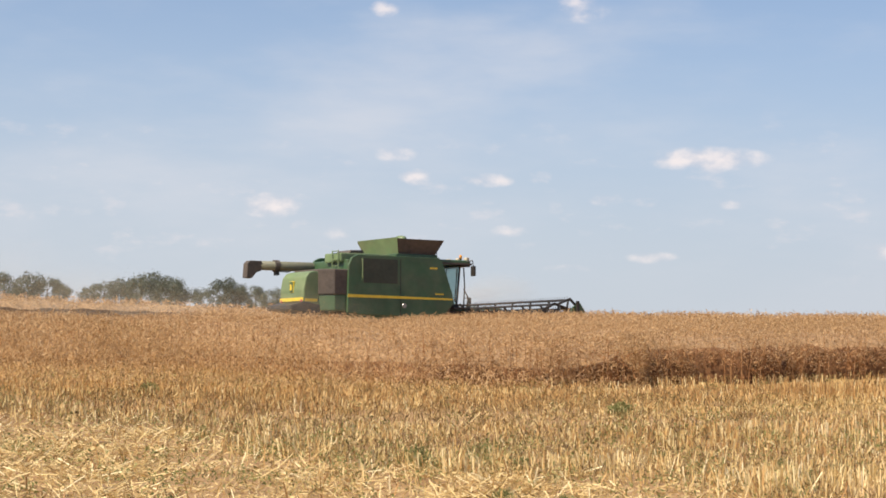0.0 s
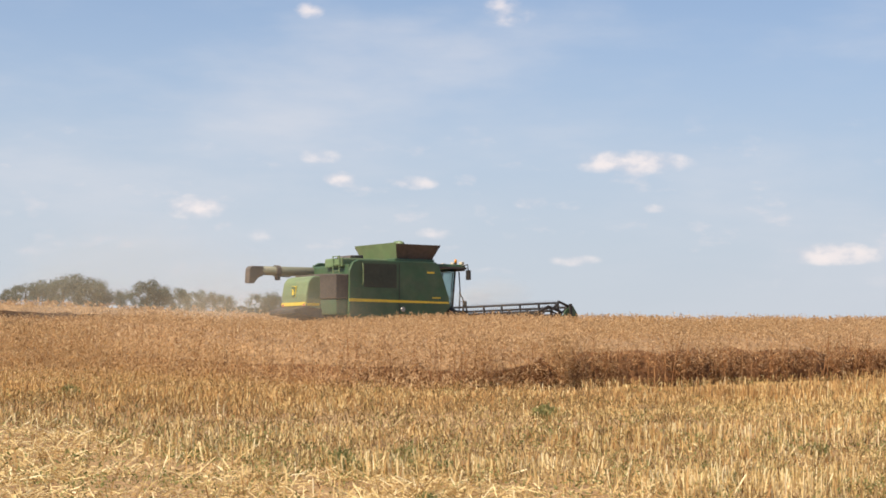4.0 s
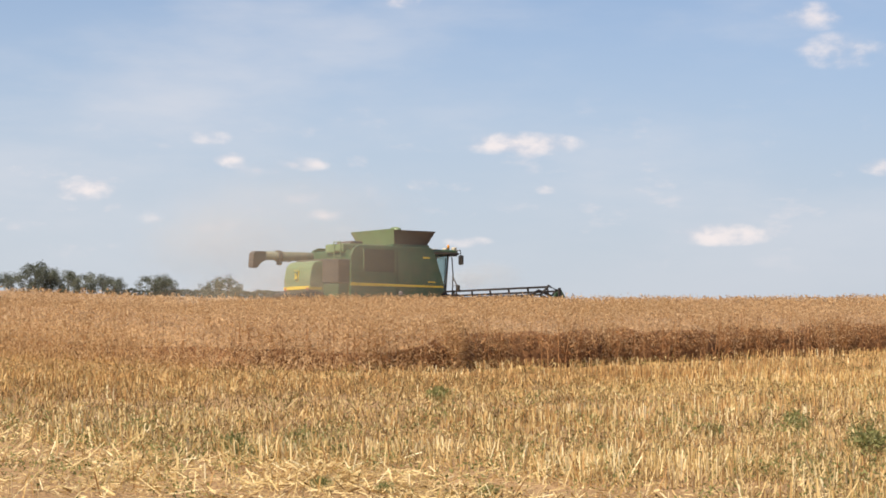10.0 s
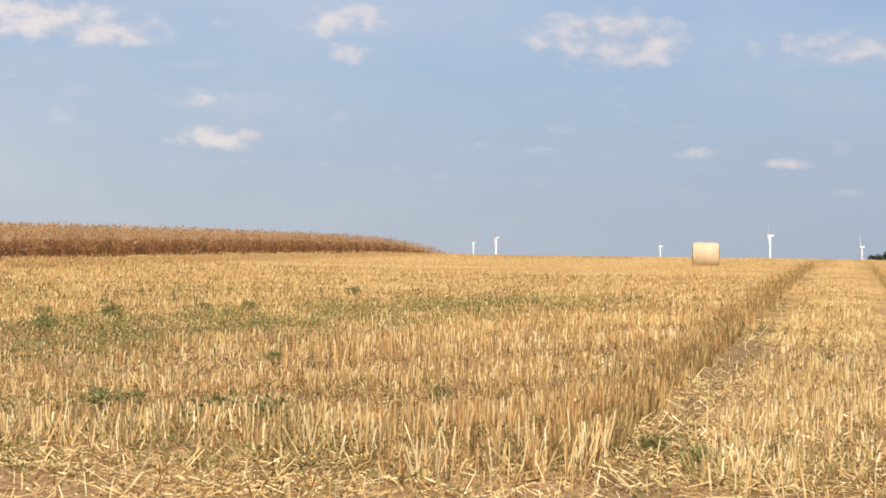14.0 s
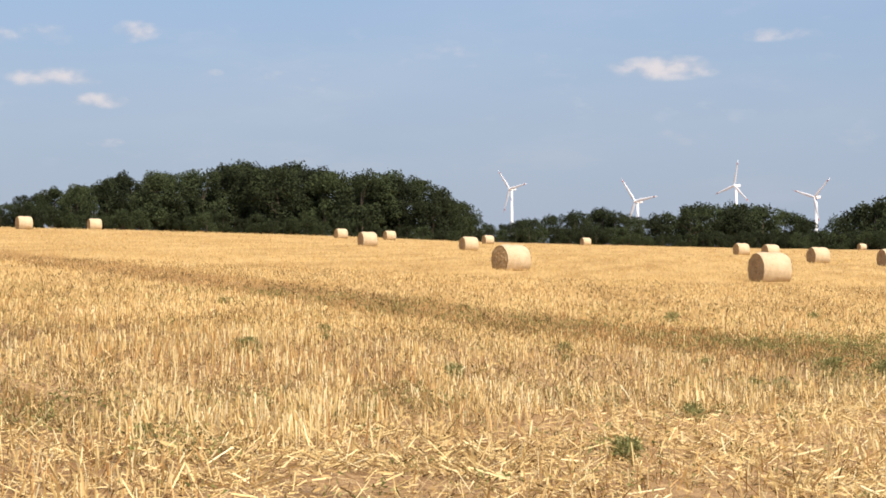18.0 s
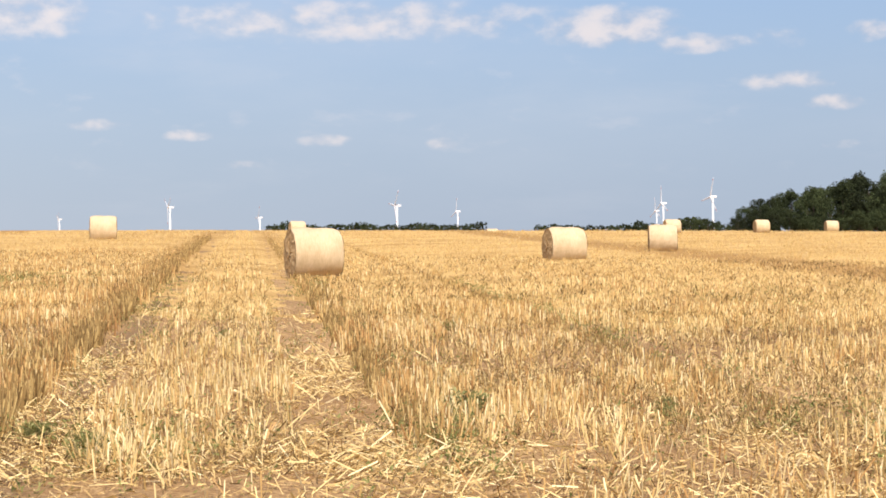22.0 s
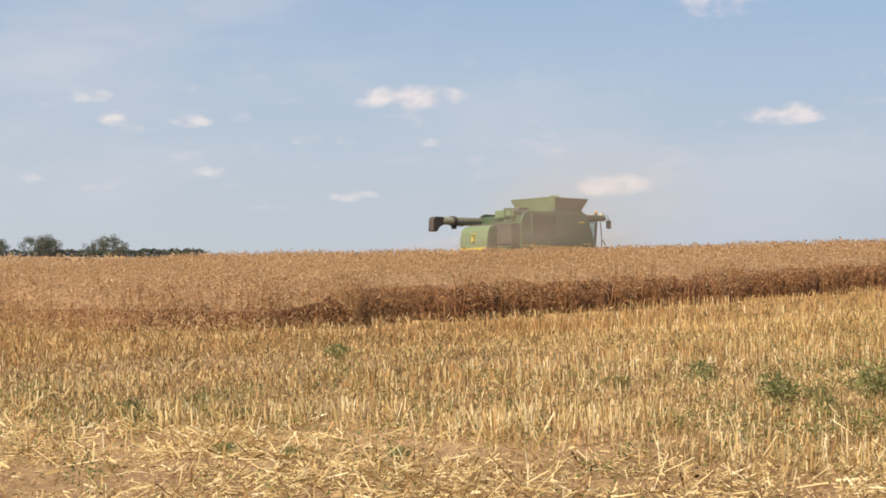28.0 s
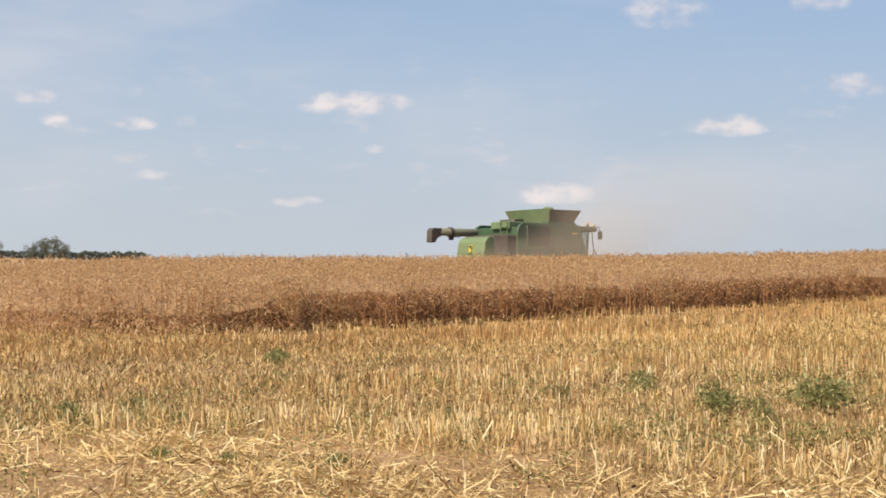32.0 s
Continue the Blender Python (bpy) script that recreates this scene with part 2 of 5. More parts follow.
def island(name, stops, rough=0.75, sheer=0.0, patch=None, each=0.0):
    """Plant matter: each blade has its own shade; patch: larger scale tint."""
    m, nt, b = material(name, rough)
    geo = nt.nodes.new("ShaderNodeNewGeometry")
    c = ramp(nt, geo.outputs["Random Per Island"], stops)
    if patch:
        f = ramp(nt, noise_at(nt, patch[0], 3, geo.outputs["Position"]), [(0.42, (0, 0, 0)), (0.62, (1, 1, 1))])
        c = blend(nt, c, blend(nt, c, patch[1], 1.0, "MULTIPLY"), f)
    if each:
        own = ramp(nt, nt.nodes.new("ShaderNodeObjectInfo").outputs["Random"], [(0.0, (1 - each,) * 3), (1.0, (1.0, 1.0, 1.0))])
        c = blend(nt, c, own, 1.0, "MULTIPLY")
    nt.links.new(c, b.inputs["Base Color"])
    b.inputs["Specular IOR Level"].default_value = 0.25
    if sheer:
        t = nt.nodes.new("ShaderNodeBsdfTranslucent")
        nt.links.new(c, t.inputs["Color"])
        mix = nt.nodes.new("ShaderNodeMixShader")
        mix.inputs[0].default_value = sheer
        nt.links.new(b.outputs[0], mix.inputs[1])
        nt.links.new(t.outputs[0], mix.inputs[2])
        nt.links.new(mix.outputs[0], nt.nodes["Material Output"].inputs[0])
    return m


def one(nt, op, a, b=None):
    n = nt.nodes.new("ShaderNodeMath")
    n.operation = op
    for sock, val in zip(n.inputs, (a, b)):
        if isinstance(val, bpy.types.NodeSocket):
            nt.links.new(val, sock)
        elif val is not None:
            sock.default_value = val
    return n.outputs[0]


BROWN_STRIPS = ((17.1, 1.9), (-2.4, 0.5), (1.0, 0.3), (-24.5, 2.2))   # browner strips of stubble: across the field, half width
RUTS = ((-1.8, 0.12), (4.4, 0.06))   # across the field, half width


def soil_material():
    m, nt, b = material("straw_litter", 0.95)
    pos = nt.nodes.new("ShaderNodeNewGeometry").outputs["Position"]
    rot = nt.nodes.new("ShaderNodeMapping")
    rot.inputs["Rotation"].default_value = (0, 0, radians(-35))
    rot.inputs["Scale"].default_value = (0.12, 1.0, 1.0)
    nt.links.new(pos, rot.inputs["Vector"])
    fine = ramp(nt, noise_at(nt, 17, 9, pos, 0.75), [(0.3, (0.15, 0.08, 0.033)), (0.44, (0.29, 0.17, 0.075)), (0.56, (0.45, 0.29, 0.135)), (0.72, (0.64, 0.46, 0.24))])
    strips = ramp(nt, noise_at(nt, 0.35, 5, rot.outputs[0], 0.55), [(0.35, (0.72, 0.68, 0.62)), (0.62, (1.0, 1.0, 1.0))])
    c = blend(nt, fine, strips, 1.0, "MULTIPLY")
    # bare soil, coloured darker along the wheel ruts between the passes
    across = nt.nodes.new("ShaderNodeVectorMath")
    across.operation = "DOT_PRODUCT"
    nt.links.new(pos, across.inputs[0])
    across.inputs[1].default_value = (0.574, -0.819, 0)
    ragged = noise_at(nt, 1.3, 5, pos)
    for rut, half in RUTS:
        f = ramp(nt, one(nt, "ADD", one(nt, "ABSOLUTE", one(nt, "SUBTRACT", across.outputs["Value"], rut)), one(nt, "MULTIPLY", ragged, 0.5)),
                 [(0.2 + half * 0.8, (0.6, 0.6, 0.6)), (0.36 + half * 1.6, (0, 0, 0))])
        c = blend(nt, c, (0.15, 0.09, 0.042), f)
    nt.links.new(c, b.inputs["Base Color"])
    bump(nt, b, noise_at(nt, 14, 8, pos, 0.7), 0.6, 0.05)
    return m


def nap_material():
    """Stubble too far off to tell its stalks apart: golden, in strips along the way it was cut."""
    m, nt, b = material("far_stubble", 0.9)
    pos = nt.nodes.new("ShaderNodeNewGeometry").outputs["Position"]
    rot = nt.nodes.new("ShaderNodeMapping")
    rot.inputs["Rotation"].default_value = (0, 0, radians(-35))
    rot.inputs["Scale"].default_value = (0.06, 0.6, 1.0)
    nt.links.new(pos, rot.inputs["Vector"])
    fine = ramp(nt, noise_at(nt, 9, 8, pos, 0.7), [(0.3, (0.36, 0.22, 0.08)), (0.5, (0.55, 0.37, 0.15)), (0.7, (0.70, 0.51, 0.23))])
    strips = ramp(nt, noise_at(nt, 1.0, 5, rot.outputs[0], 0.6), [(0.36, (0.70, 0.64, 0.55)), (0.6, (1.0, 1.0, 1.0))])
    c = blend(nt, fine, strips, 1.0, "MULTIPLY")
    across = nt.nodes.new("ShaderNodeVectorMath")
    across.operation = "DOT_PRODUCT"
    nt.links.new(pos, across.inputs[0])
    across.inputs[1].default_value = (0.574, -0.819, 0)
    ragged = one(nt, "MULTIPLY", noise_at(nt, 0.5, 5, pos), 2.4)
    for strip, half in BROWN_STRIPS:
        f = ramp(nt, one(nt, "MULTIPLY", one(nt, "ADD", one(nt, "ABSOLUTE", one(nt, "SUBTRACT", across.outputs["Value"], strip)), ragged), 0.2),
                 [(0.2 * (half + 0.6), (0.8, 0.8, 0.8)), (0.2 * (half + 1.8), (0, 0, 0))])
        c = blend(nt, c, (0.30, 0.17, 0.06), f)
    nt.links.new(c, b.inputs["Base Color"])
    b.inputs["Specular IOR Level"].default_value = 0.2
    bump(nt, b, noise_at(nt, 7, 8, pos, 0.7), 0.7, 0.06)
    return m


M = {
    "soil": soil_material(),
    "stubble": island("dry_stubble", [(0.0, (0.46, 0.30, 0.115)), (0.3, (0.66, 0.485, 0.215)), (0.7, (0.84, 0.67, 0.36)), (1.0, (0.93, 0.81, 0.52))], 0.5, 0.2, (0.13, (0.88, 0.86, 0.78))),
    "stubble_brown": island("brown_stubble", [(0.0, (0.28, 0.142, 0.052)), (0.5, (0.52, 0.31, 0.125)), (1.0, (0.72, 0.485, 0.215))], 0.55, 0.15, (0.13, (0.88, 0.85, 0.78))),
    "straw": island("loose_straw", [(0.0, (0.40, 0.265, 0.105)), (0.5, (0.65, 0.48, 0.215)), (0.85, (0.80, 0.65, 0.34)), (1.0, (0.90, 0.79, 0.50))], 0.5, 0.1),
    # dark olive brown holds the shade at the foot of the stubble
    "shade_growth": island("shade_dark_growth", [(0.0, (0.095, 0.058, 0.023)), (0.5, (0.20, 0.13, 0.053)), (1.0, (0.40, 0.272, 0.118))], 0.7, 0.1, (0.5, (0.86, 0.86, 0.76))),
    "tramline_stalks": island("dark_brown_stalks", [(0.0, (0.16, 0.095, 0.035)), (0.5, (0.31, 0.205, 0.08)), (1.0, (0.58, 0.42, 0.18))], 0.7, 0.1),
    "nap": nap_material(),
    "nap_pale": island("golden_stalk_tops", [(0.0, (0.56, 0.39, 0.16)), (1.0, (0.72, 0.54, 0.26))], 0.6, 0.2),
    "nap_brown": island("brown_stalk_tops", [(0.0, (0.40, 0.25, 0.095)), (1.0, (0.56, 0.38, 0.16))], 0.6, 0.2),
    "crop": island("ripe_crop", [(0.0, (0.34, 0.20, 0.092)), (0.5, (0.56, 0.365, 0.185)), (1.0, (0.76, 0.555, 0.33))], 0.7, 0.4, (0.2, (0.88, 0.86, 0.80))),
    "chaff": island("chaff", [(0.0, (0.40, 0.255, 0.10)), (0.6, (0.64, 0.47, 0.21)), (1.0, (0.82, 0.66, 0.36))], 0.7, 0.1),
    "undergrowth": island("low_green_growth", [(0.0, (0.13, 0.145, 0.045)), (0.6, (0.23, 0.24, 0.08)), (1.0, (0.36, 0.35, 0.14))], 0.7, 0.35),
    "canopy": plain("crop_canopy", (0.30, 0.185, 0.09), 0.95, 0, 14, 0.5),
    # dark brown paints the shade inside the crop below its canopy
    "crop_shade": plain("crop_shade_sheet", (0.16, 0.075, 0.03), 0.95, 0, 12, 0.4),
    # stem brown, darkened for the shade on the crop's cut face
    "crop_stem_shade": island("crop_stem_shade", [(0.0, (0.20, 0.09, 0.035)), (0.6, (0.33, 0.165, 0.07)), (1.0, (0.46, 0.27, 0.125))], 0.8, 0.1),
    "screen": plain("dark_screen_mesh", (0.03, 0.042, 0.03), 0.8, 0, 8, 0.2, 0.05),
    "auger": plain("dusty_olive_paint", (0.13, 0.145, 0.095), 0.6, 0, 2, 0.15, 0.15),
    "weed": island("green_weed", [(0.0, (0.15, 0.155, 0.055)), (0.6, (0.26, 0.26, 0.095)), (1.0, (0.38, 0.37, 0.165))], 0.7, 0.35),
    "leaf": island("tree_leaf", [(0.0, (0.036, 0.051, 0.024)), (0.6, (0.05, 0.069, 0.029)), (1.0, (0.068, 0.09, 0.036))], 1.0, 0.12, None, 0.6),
    # leaf green paled to grey: the haze of distance is in the colour
    "leaf_haze": island("haze_pale_leaf", [(0.0, (0.10, 0.118, 0.088)), (0.6, (0.165, 0.185, 0.138)), (1.0, (0.23, 0.248, 0.19))], 0.8, 0.2, None, 0.3),
    "bark": plain("bark", (0.09, 0.07, 0.05), 0.9, 0, 3, 0.4),
    "green": plain("green_paint", (0.024, 0.086, 0.034), 0.42, 0, 1.5, 0.2, 0.1),
    "green_light": plain("lighter_green_paint", (0.12, 0.20, 0.085), 0.5, 0, 1.5, 0.2, 0.16),
    "yellow": plain("yellow_paint", (0.72, 0.52, 0.03), 0.4, 0, 4, 0.1, 0.08),
    "black": plain("black_steel", (0.018, 0.018, 0.02), 0.5, 0.3, 5, 0.3, 0.08),
    "grille": plain("dusty_grille", (0.058, 0.048, 0.043), 0.85, 0, 8, 0.25, 0.1),
    "rubber": plain("tyre_rubber", (0.02, 0.02, 0.02), 0.85, 0, 7, 0.3, 0.25),
    "steel": plain("worn_steel", (0.35, 0.34, 0.32), 0.4, 0.8, 8, 0.2, 0.1),
    "lamp": plain("lamp_housing", (0.62, 0.56, 0.42), 0.35, 0, 6, 0.1, 0.15),
    "amber": plain("amber_plastic", (0.75, 0.3, 0.03), 0.3, 0, 6, 0.05),
    "white": plain("white_paint", (0.74, 0.77, 0.82), 0.4, 0, 0.2, 0.04),
    "red": plain("red_paint", (0.42, 0.12, 0.09), 0.5, 0, 0.2, 0.1),
}


def bale_material(name, lo, hi, end=False):
    """Straw wound in layers: fibres run round the side, and in rings on the end."""
    m, nt, b = material(name, 0.9)
    pos = nt.nodes.new("ShaderNodeTexCoord").outputs["Object"]
    stretch = nt.nodes.new("ShaderNodeMapping")
    stretch.inputs["Scale"].default_value = (14, 3, 14) if end else (6, 60, 6)
    nt.links.new(pos, stretch.inputs["Vector"])
    fibre = noise_at(nt, 1.0, 8, stretch.outputs[0], 0.7)
    c = ramp(nt, fibre, [(0.3, lo), (0.7, hi)])
    stain = ramp(nt, noise_at(nt, 1.6, 4, pos), [(0.35, (0.82, 0.78, 0.72)), (0.65, (1.0, 1.0, 1.0))])
    nt.links.new(blend(nt, c, stain, 1.0, "MULTIPLY"), b.inputs["Base Color"])
    bump(nt, b, fibre, 0.7, 0.03)
    return m


M["bale"] = bale_material("straw_bale_side", (0.48, 0.37, 0.235), (0.70, 0.575, 0.40))
M["bale_end"] = bale_material("straw_bale_end", (0.28, 0.185, 0.09), (0.54, 0.39, 0.22), True)


def dust_material():
    """Airborne dust: thin, ragged, and densest at the heart of its cloud."""
    m, nt, b = material("airborne_dust", 1.0)
    pos = nt.nodes.new("ShaderNodeTexCoord").outputs["Generated"]
    flat = nt.nodes.new("ShaderNodeMapping")
    flat.inputs["Location"].default_value = (-1, 0, -1)
    flat.inputs["Scale"].default_value = (2, 0, 2)
    nt.links.new(pos, flat.inputs["Vector"])
    size = nt.nodes.new("ShaderNodeVectorMath")
    size.operation = "LENGTH"
    nt.links.new(flat.outputs[0], size.inputs[0])
    far = one(nt, "ADD", size.outputs["Value"], one(nt, "MULTIPLY", one(nt, "SUBTRACT", noise_at(nt, 1.8, 5, flat.outputs[0]), 0.5), 0.7))
    soft = ramp(nt, far, [(0.0, (1, 1, 1)), (0.5, (0.6, 0.6, 0.6)), (1.0, (0, 0, 0))])
    rim = ramp(nt, size.outputs["Value"], [(0.55, (1, 1, 1)), (0.98, (0, 0, 0))])
    dense = blend(nt, blend(nt, soft, rim, 1.0, "MULTIPLY"), (0.155, 0.155, 0.155), 1.0, "MULTIPLY")
    tan = (0.70, 0.61, 0.47, 1)
    b.inputs["Base Color"].default_value = tan
    b.inputs["Specular IOR Level"].default_value = 0.0
    through_light = nt.nodes.new("ShaderNodeBsdfTranslucent")
    through_light.inputs["Color"].default_value = tan
    both, clear, mix = nt.nodes.new("ShaderNodeMixShader"), nt.nodes.new("ShaderNodeBsdfTransparent"), nt.nodes.new("ShaderNodeMixShader")
    both.inputs[0].default_value = 0.25
    nt.links.new(b.outputs[0], both.inputs[1]), nt.links.new(through_light.outputs[0], both.inputs[2])
    nt.links.new(dense, mix.inputs[0]), nt.links.new(clear.outputs[0], mix.inputs[1]), nt.links.new(both.outputs[0], mix.inputs[2])
    nt.links.new(mix.outputs[0], nt.nodes["Material Output"].inputs[0])
    return m


M["dust"] = dust_material()


def glass_material():
    m, nt, b = material("tinted_glass", 0.05)
    b.inputs["Base Color"].default_value = (0.72, 0.88, 0.86, 1)
    b.inputs["Transmission Weight"].default_value, b.inputs["IOR"].default_value = 0.97, 1.04
    return m


M["glass"] = glass_material()


# ---------------------------------------------------------------- mesh helpers
def part(name, bm, mat, parent=None, label="", m=None, smooth=False):
    me = bpy.data.meshes.new(name)
    bm.normal_update()
    bm.to_mesh(me)
    bm.free()
    me.materials.append(mat)
    if smooth:
        me.polygons.foreach_set("use_smooth", [True] * len(me.polygons))
    ob = new(name, me)
    if parent is not None:
        ob.parent = parent
    if m is not None:
        ob.matrix_basis = m
    if label:
        tagged(ob, label)
    return ob


def thing(name, m, label, category, group="", kind=""):
    ob = new(name)
    ob.empty_display_size = 0.3
    ob.matrix_basis = m
    return tagged(ob, label, category, group, kind)


def box(x0, x1, y0, y1, z0, z1, bevel=0.0, seg=2, bm=None):
    own = bm is None
    bm = bm or bmesh.new()
    r = bmesh.ops.create_cube(bm, size=1.0)
    vs = r["verts"]
    for v in vs:
        v.co = Vector(((x0 + x1) / 2 + v.co.x * (x1 - x0), (y0 + y1) / 2 + v.co.y * (y1 - y0), (z0 + z1) / 2 + v.co.z * (z1 - z0)))
    if bevel:
        es = {e for v in vs for e in v.link_edges}
        bmesh.ops.bevel(bm, geom=list(es), offset=bevel, segments=seg, affect="EDGES", profile=0.6)
    return bm


def prism(points, y0, y1, bevel=0.0, axis="y", bm=None):
    """A profile in x, z pulled from y0 to y1 (or, axis x, a profile in y, z pulled along x)."""
    bm = bm or bmesh.new()
    def at(p, d):
        return (p[0], d, p[1]) if axis == "y" else (d, p[0], p[1])
    a = [bm.verts.new(at(p, y0)) for p in points]
    b = [bm.verts.new(at(p, y1)) for p in points]
    n = len(points)
    fs = [bm.faces.new(a), bm.faces.new(b[::-1])] + [bm.faces.new((a[i], b[i], b[(i + 1) % n], a[(i + 1) % n])) for i in range(n)]
    bmesh.ops.recalc_face_normals(bm, faces=fs)
    if bevel:
        bmesh.ops.bevel(bm, geom=list({e for f in fs for e in f.edges}), offset=bevel, segments=2, affect="EDGES", profile=0.6)
    return bm


def tube(points, radius, sides=8, bm=None, cap=True):
    """A round bar along a line of points; radius: one number or one per point."""
    bm = bm or bmesh.new()
    pts = [Vector(p) for p in points]
    rad = radius if isinstance(radius, (list, tuple)) else [radius] * len(pts)
    rings = []
    for i, p in enumerate(pts):
        d = (pts[min(i + 1, len(pts) - 1)] - pts[max(i - 1, 0)]).normalized()
        a = d.orthogonal().normalized() if abs(d.z) > 0.95 else d.cross(Vector((0, 0, 1))).normalized()
        b = d.cross(a)
        rings.append([bm.verts.new(p + (a * math.cos(t) + b * math.sin(t)) * rad[i]) for t in [2 * math.pi * k / sides for k in range(sides)]])
    for r0, r1 in zip(rings, rings[1:]):
        for k in range(sides):
            bm.faces.new((r0[k], r0[(k + 1) % sides], r1[(k + 1) % sides], r1[k]))
    if cap:
        bm.faces.new(rings[0][::-1])
        bm.faces.new(rings[-1])
    return bm


def wheel_bm(profile, sides=32):
    """Turned about the y axis: profile of (radius, y)."""
    bm = bmesh.new()
    rings = [[bm.verts.new((r * math.cos(a), y, r * math.sin(a))) for a in [2 * math.pi * k / sides for k in range(sides)]] for r, y in profile]
    for r0, r1 in zip(rings, rings[1:]):
        for k in range(sides):
            bm.faces.new((r0[k], r1[k], r1[(k + 1) % sides], r0[(k + 1) % sides]))
    bmesh.ops.recalc_face_normals(bm, faces=bm.faces[:])
    return bm


def flecks(c, length, width, rng, upright=0.5):
    """Small flat pieces of plant at the points c, turned every way: one triangle each."""
    n = len(c)
    a = rng.normal(0, 1, (n, 3)) + [0, 0, upright]
    a /= np.linalg.norm(a, axis=1)[:, None]
    b = np.cross(a, rng.normal(0, 1, (n, 3)))
    b /= np.linalg.norm(b, axis=1)[:, None] + 1e-6
    a, b = a * (length * 0.5)[:, None], b * (width * 0.5)[:, None]
    v = np.stack([c - a, c + a - b, c + a * 0.5 + b], 1).reshape(-1, 3)
    return v, np.arange(n)[:, None] * 3 + np.array([0, 1, 2])


def stuff(name, verts, faces, mat, label, category, kind="stuff"):
    me = bpy.data.meshes.new(name)
    v, f = np.asarray(verts, np.float32), np.asarray(faces, np.int32)
    me.vertices.add(len(v))
    me.vertices.foreach_set("co", v.ravel())
    k = f.shape[1]
    me.loops.add(f.size)
    me.loops.foreach_set("vertex_index", f.ravel())
    me.polygons.add(len(f))
    me.polygons.foreach_set("loop_start", np.arange(0, f.size, k, dtype=np.int32))
    me.update(calc_edges=True)
    me.materials.append(mat)
    return tagged(new(name, me), label, category, kind=kind)


# ---------------------------------------------------------------- the ground
def build_ground():
    az = np.radians(np.concatenate([np.arange(-104, 22, 0.75), np.arange(22, 256, 6.0)]))
    rr = np.concatenate([[0.0], np.geomspace(1.5, 130, 150), np.geomspace(135, 4500, 60)])
    A, R = np.meshgrid(az, rr)
    x, y = -R * np.sin(A), R * np.cos(A)
    z = ground(x, y)
    near = np.clip((120 - R) / 60, 0, 1) * np.clip((R - 6) / 4, 0, 1)
    rng = np.random.default_rng(3)
    z = z + near * rng.normal(0, 0.012, z.shape)
    n, k = A.shape[1], A.shape[0]
    v = np.stack([x, y, z], -1).reshape(-1, 3)
    i, j = np.meshgrid(np.arange(k - 1), np.arange(n), indexing="ij")
    j2 = (j + 1) % n
    f = np.stack([i * n + j, i * n + j2, (i + 1) * n + j2, (i + 1) * n + j], -1).reshape(-1, 4)
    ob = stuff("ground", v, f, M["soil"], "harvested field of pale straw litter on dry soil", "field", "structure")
    return ob


build_ground()


# ---------------------------------------------------------------- stubble and crop
def sector(rng, count, az0, az1, r0, r1):
    a = np.radians(rng.uniform(az0, az1, count))
    r = np.sqrt(rng.uniform(r0 ** 2, r1 ** 2, count))
    return -r * np.sin(a), r * np.cos(a)


def uv_of(x, y):
    return 0.574 * x - 0.819 * y, 0.819 * x + 0.574 * y


def inward(x, y):
    """How far a spot lies inside the field, square to its worn edge."""
    return (x + 1.05 * y) / 1.45


def wave(x, y, size, seed):
    """Smooth patchiness between 0 and 1."""
    rng = np.random.default_rng(seed)
    s = np.zeros_like(x)
    for k in range(9):
        a, p, w = rng.uniform(0, 6.28), rng.uniform(0, 6.28), size * rng.uniform(0.5, 1.8)
        s += np.sin((x * np.cos(a) + y * np.sin(a)) * 6.28 / w + p)
    return np.clip(0.5 + s / 7.0, 0, 1)


def crop_edge(v):
    """How far across the field the standing crop begins."""
    return -27.5 - 7.5 / (1 + np.exp((v - 19.6) * 1.6)) + 0.35 * np.sin(v * 1.7) + 0.25 * np.sin(v * 4.1 + 1)


def in_crop(x, y):
    u, v = uv_of(x, y)
    return u < crop_edge(v)


def blades(x, y, z, height, width, lean, rng, heading=None, bent=True):
    """Thin upright stalks, bent once (four triangles each) or straight (two)."""
    n = len(x)
    a = rng.uniform(0, 6.283, n)
    b = rng.uniform(0, 6.283, n) if heading is None else heading
    tilt = np.abs(rng.normal(0, 1, n)) * lean
    side = np.stack([np.cos(a), np.sin(a), np.zeros(n)], -1) * (width * 0.5)[:, None]
    way = np.stack([np.cos(b) * np.sin(tilt), np.sin(b) * np.sin(tilt), np.cos(tilt)], -1)
    base = np.stack([x, y, z], -1)
    mid = base + way * (height * 0.5)[:, None]
    bend = np.stack([rng.normal(0, 0.04, n), rng.normal(0, 0.04, n), np.zeros(n)], -1) * height[:, None]
    top = base + way * height[:, None] + bend
    if not bent:
        v = np.stack([base - side, base + side, top + side * 0.8, top - side * 0.8], 1).reshape(-1, 3)
        return v, np.arange(n)[:, None] * 4 + np.array([0, 1, 2, 3])
    v = np.stack([base - side, base + side, mid - side, mid + side, top - side * 0.8, top + side * 0.8], 1).reshape(-1, 3)
    o = np.arange(n)[:, None] * 6
    f = np.concatenate([o + [0, 1, 3, 2], o + [2, 3, 5, 4]])
    return v, f


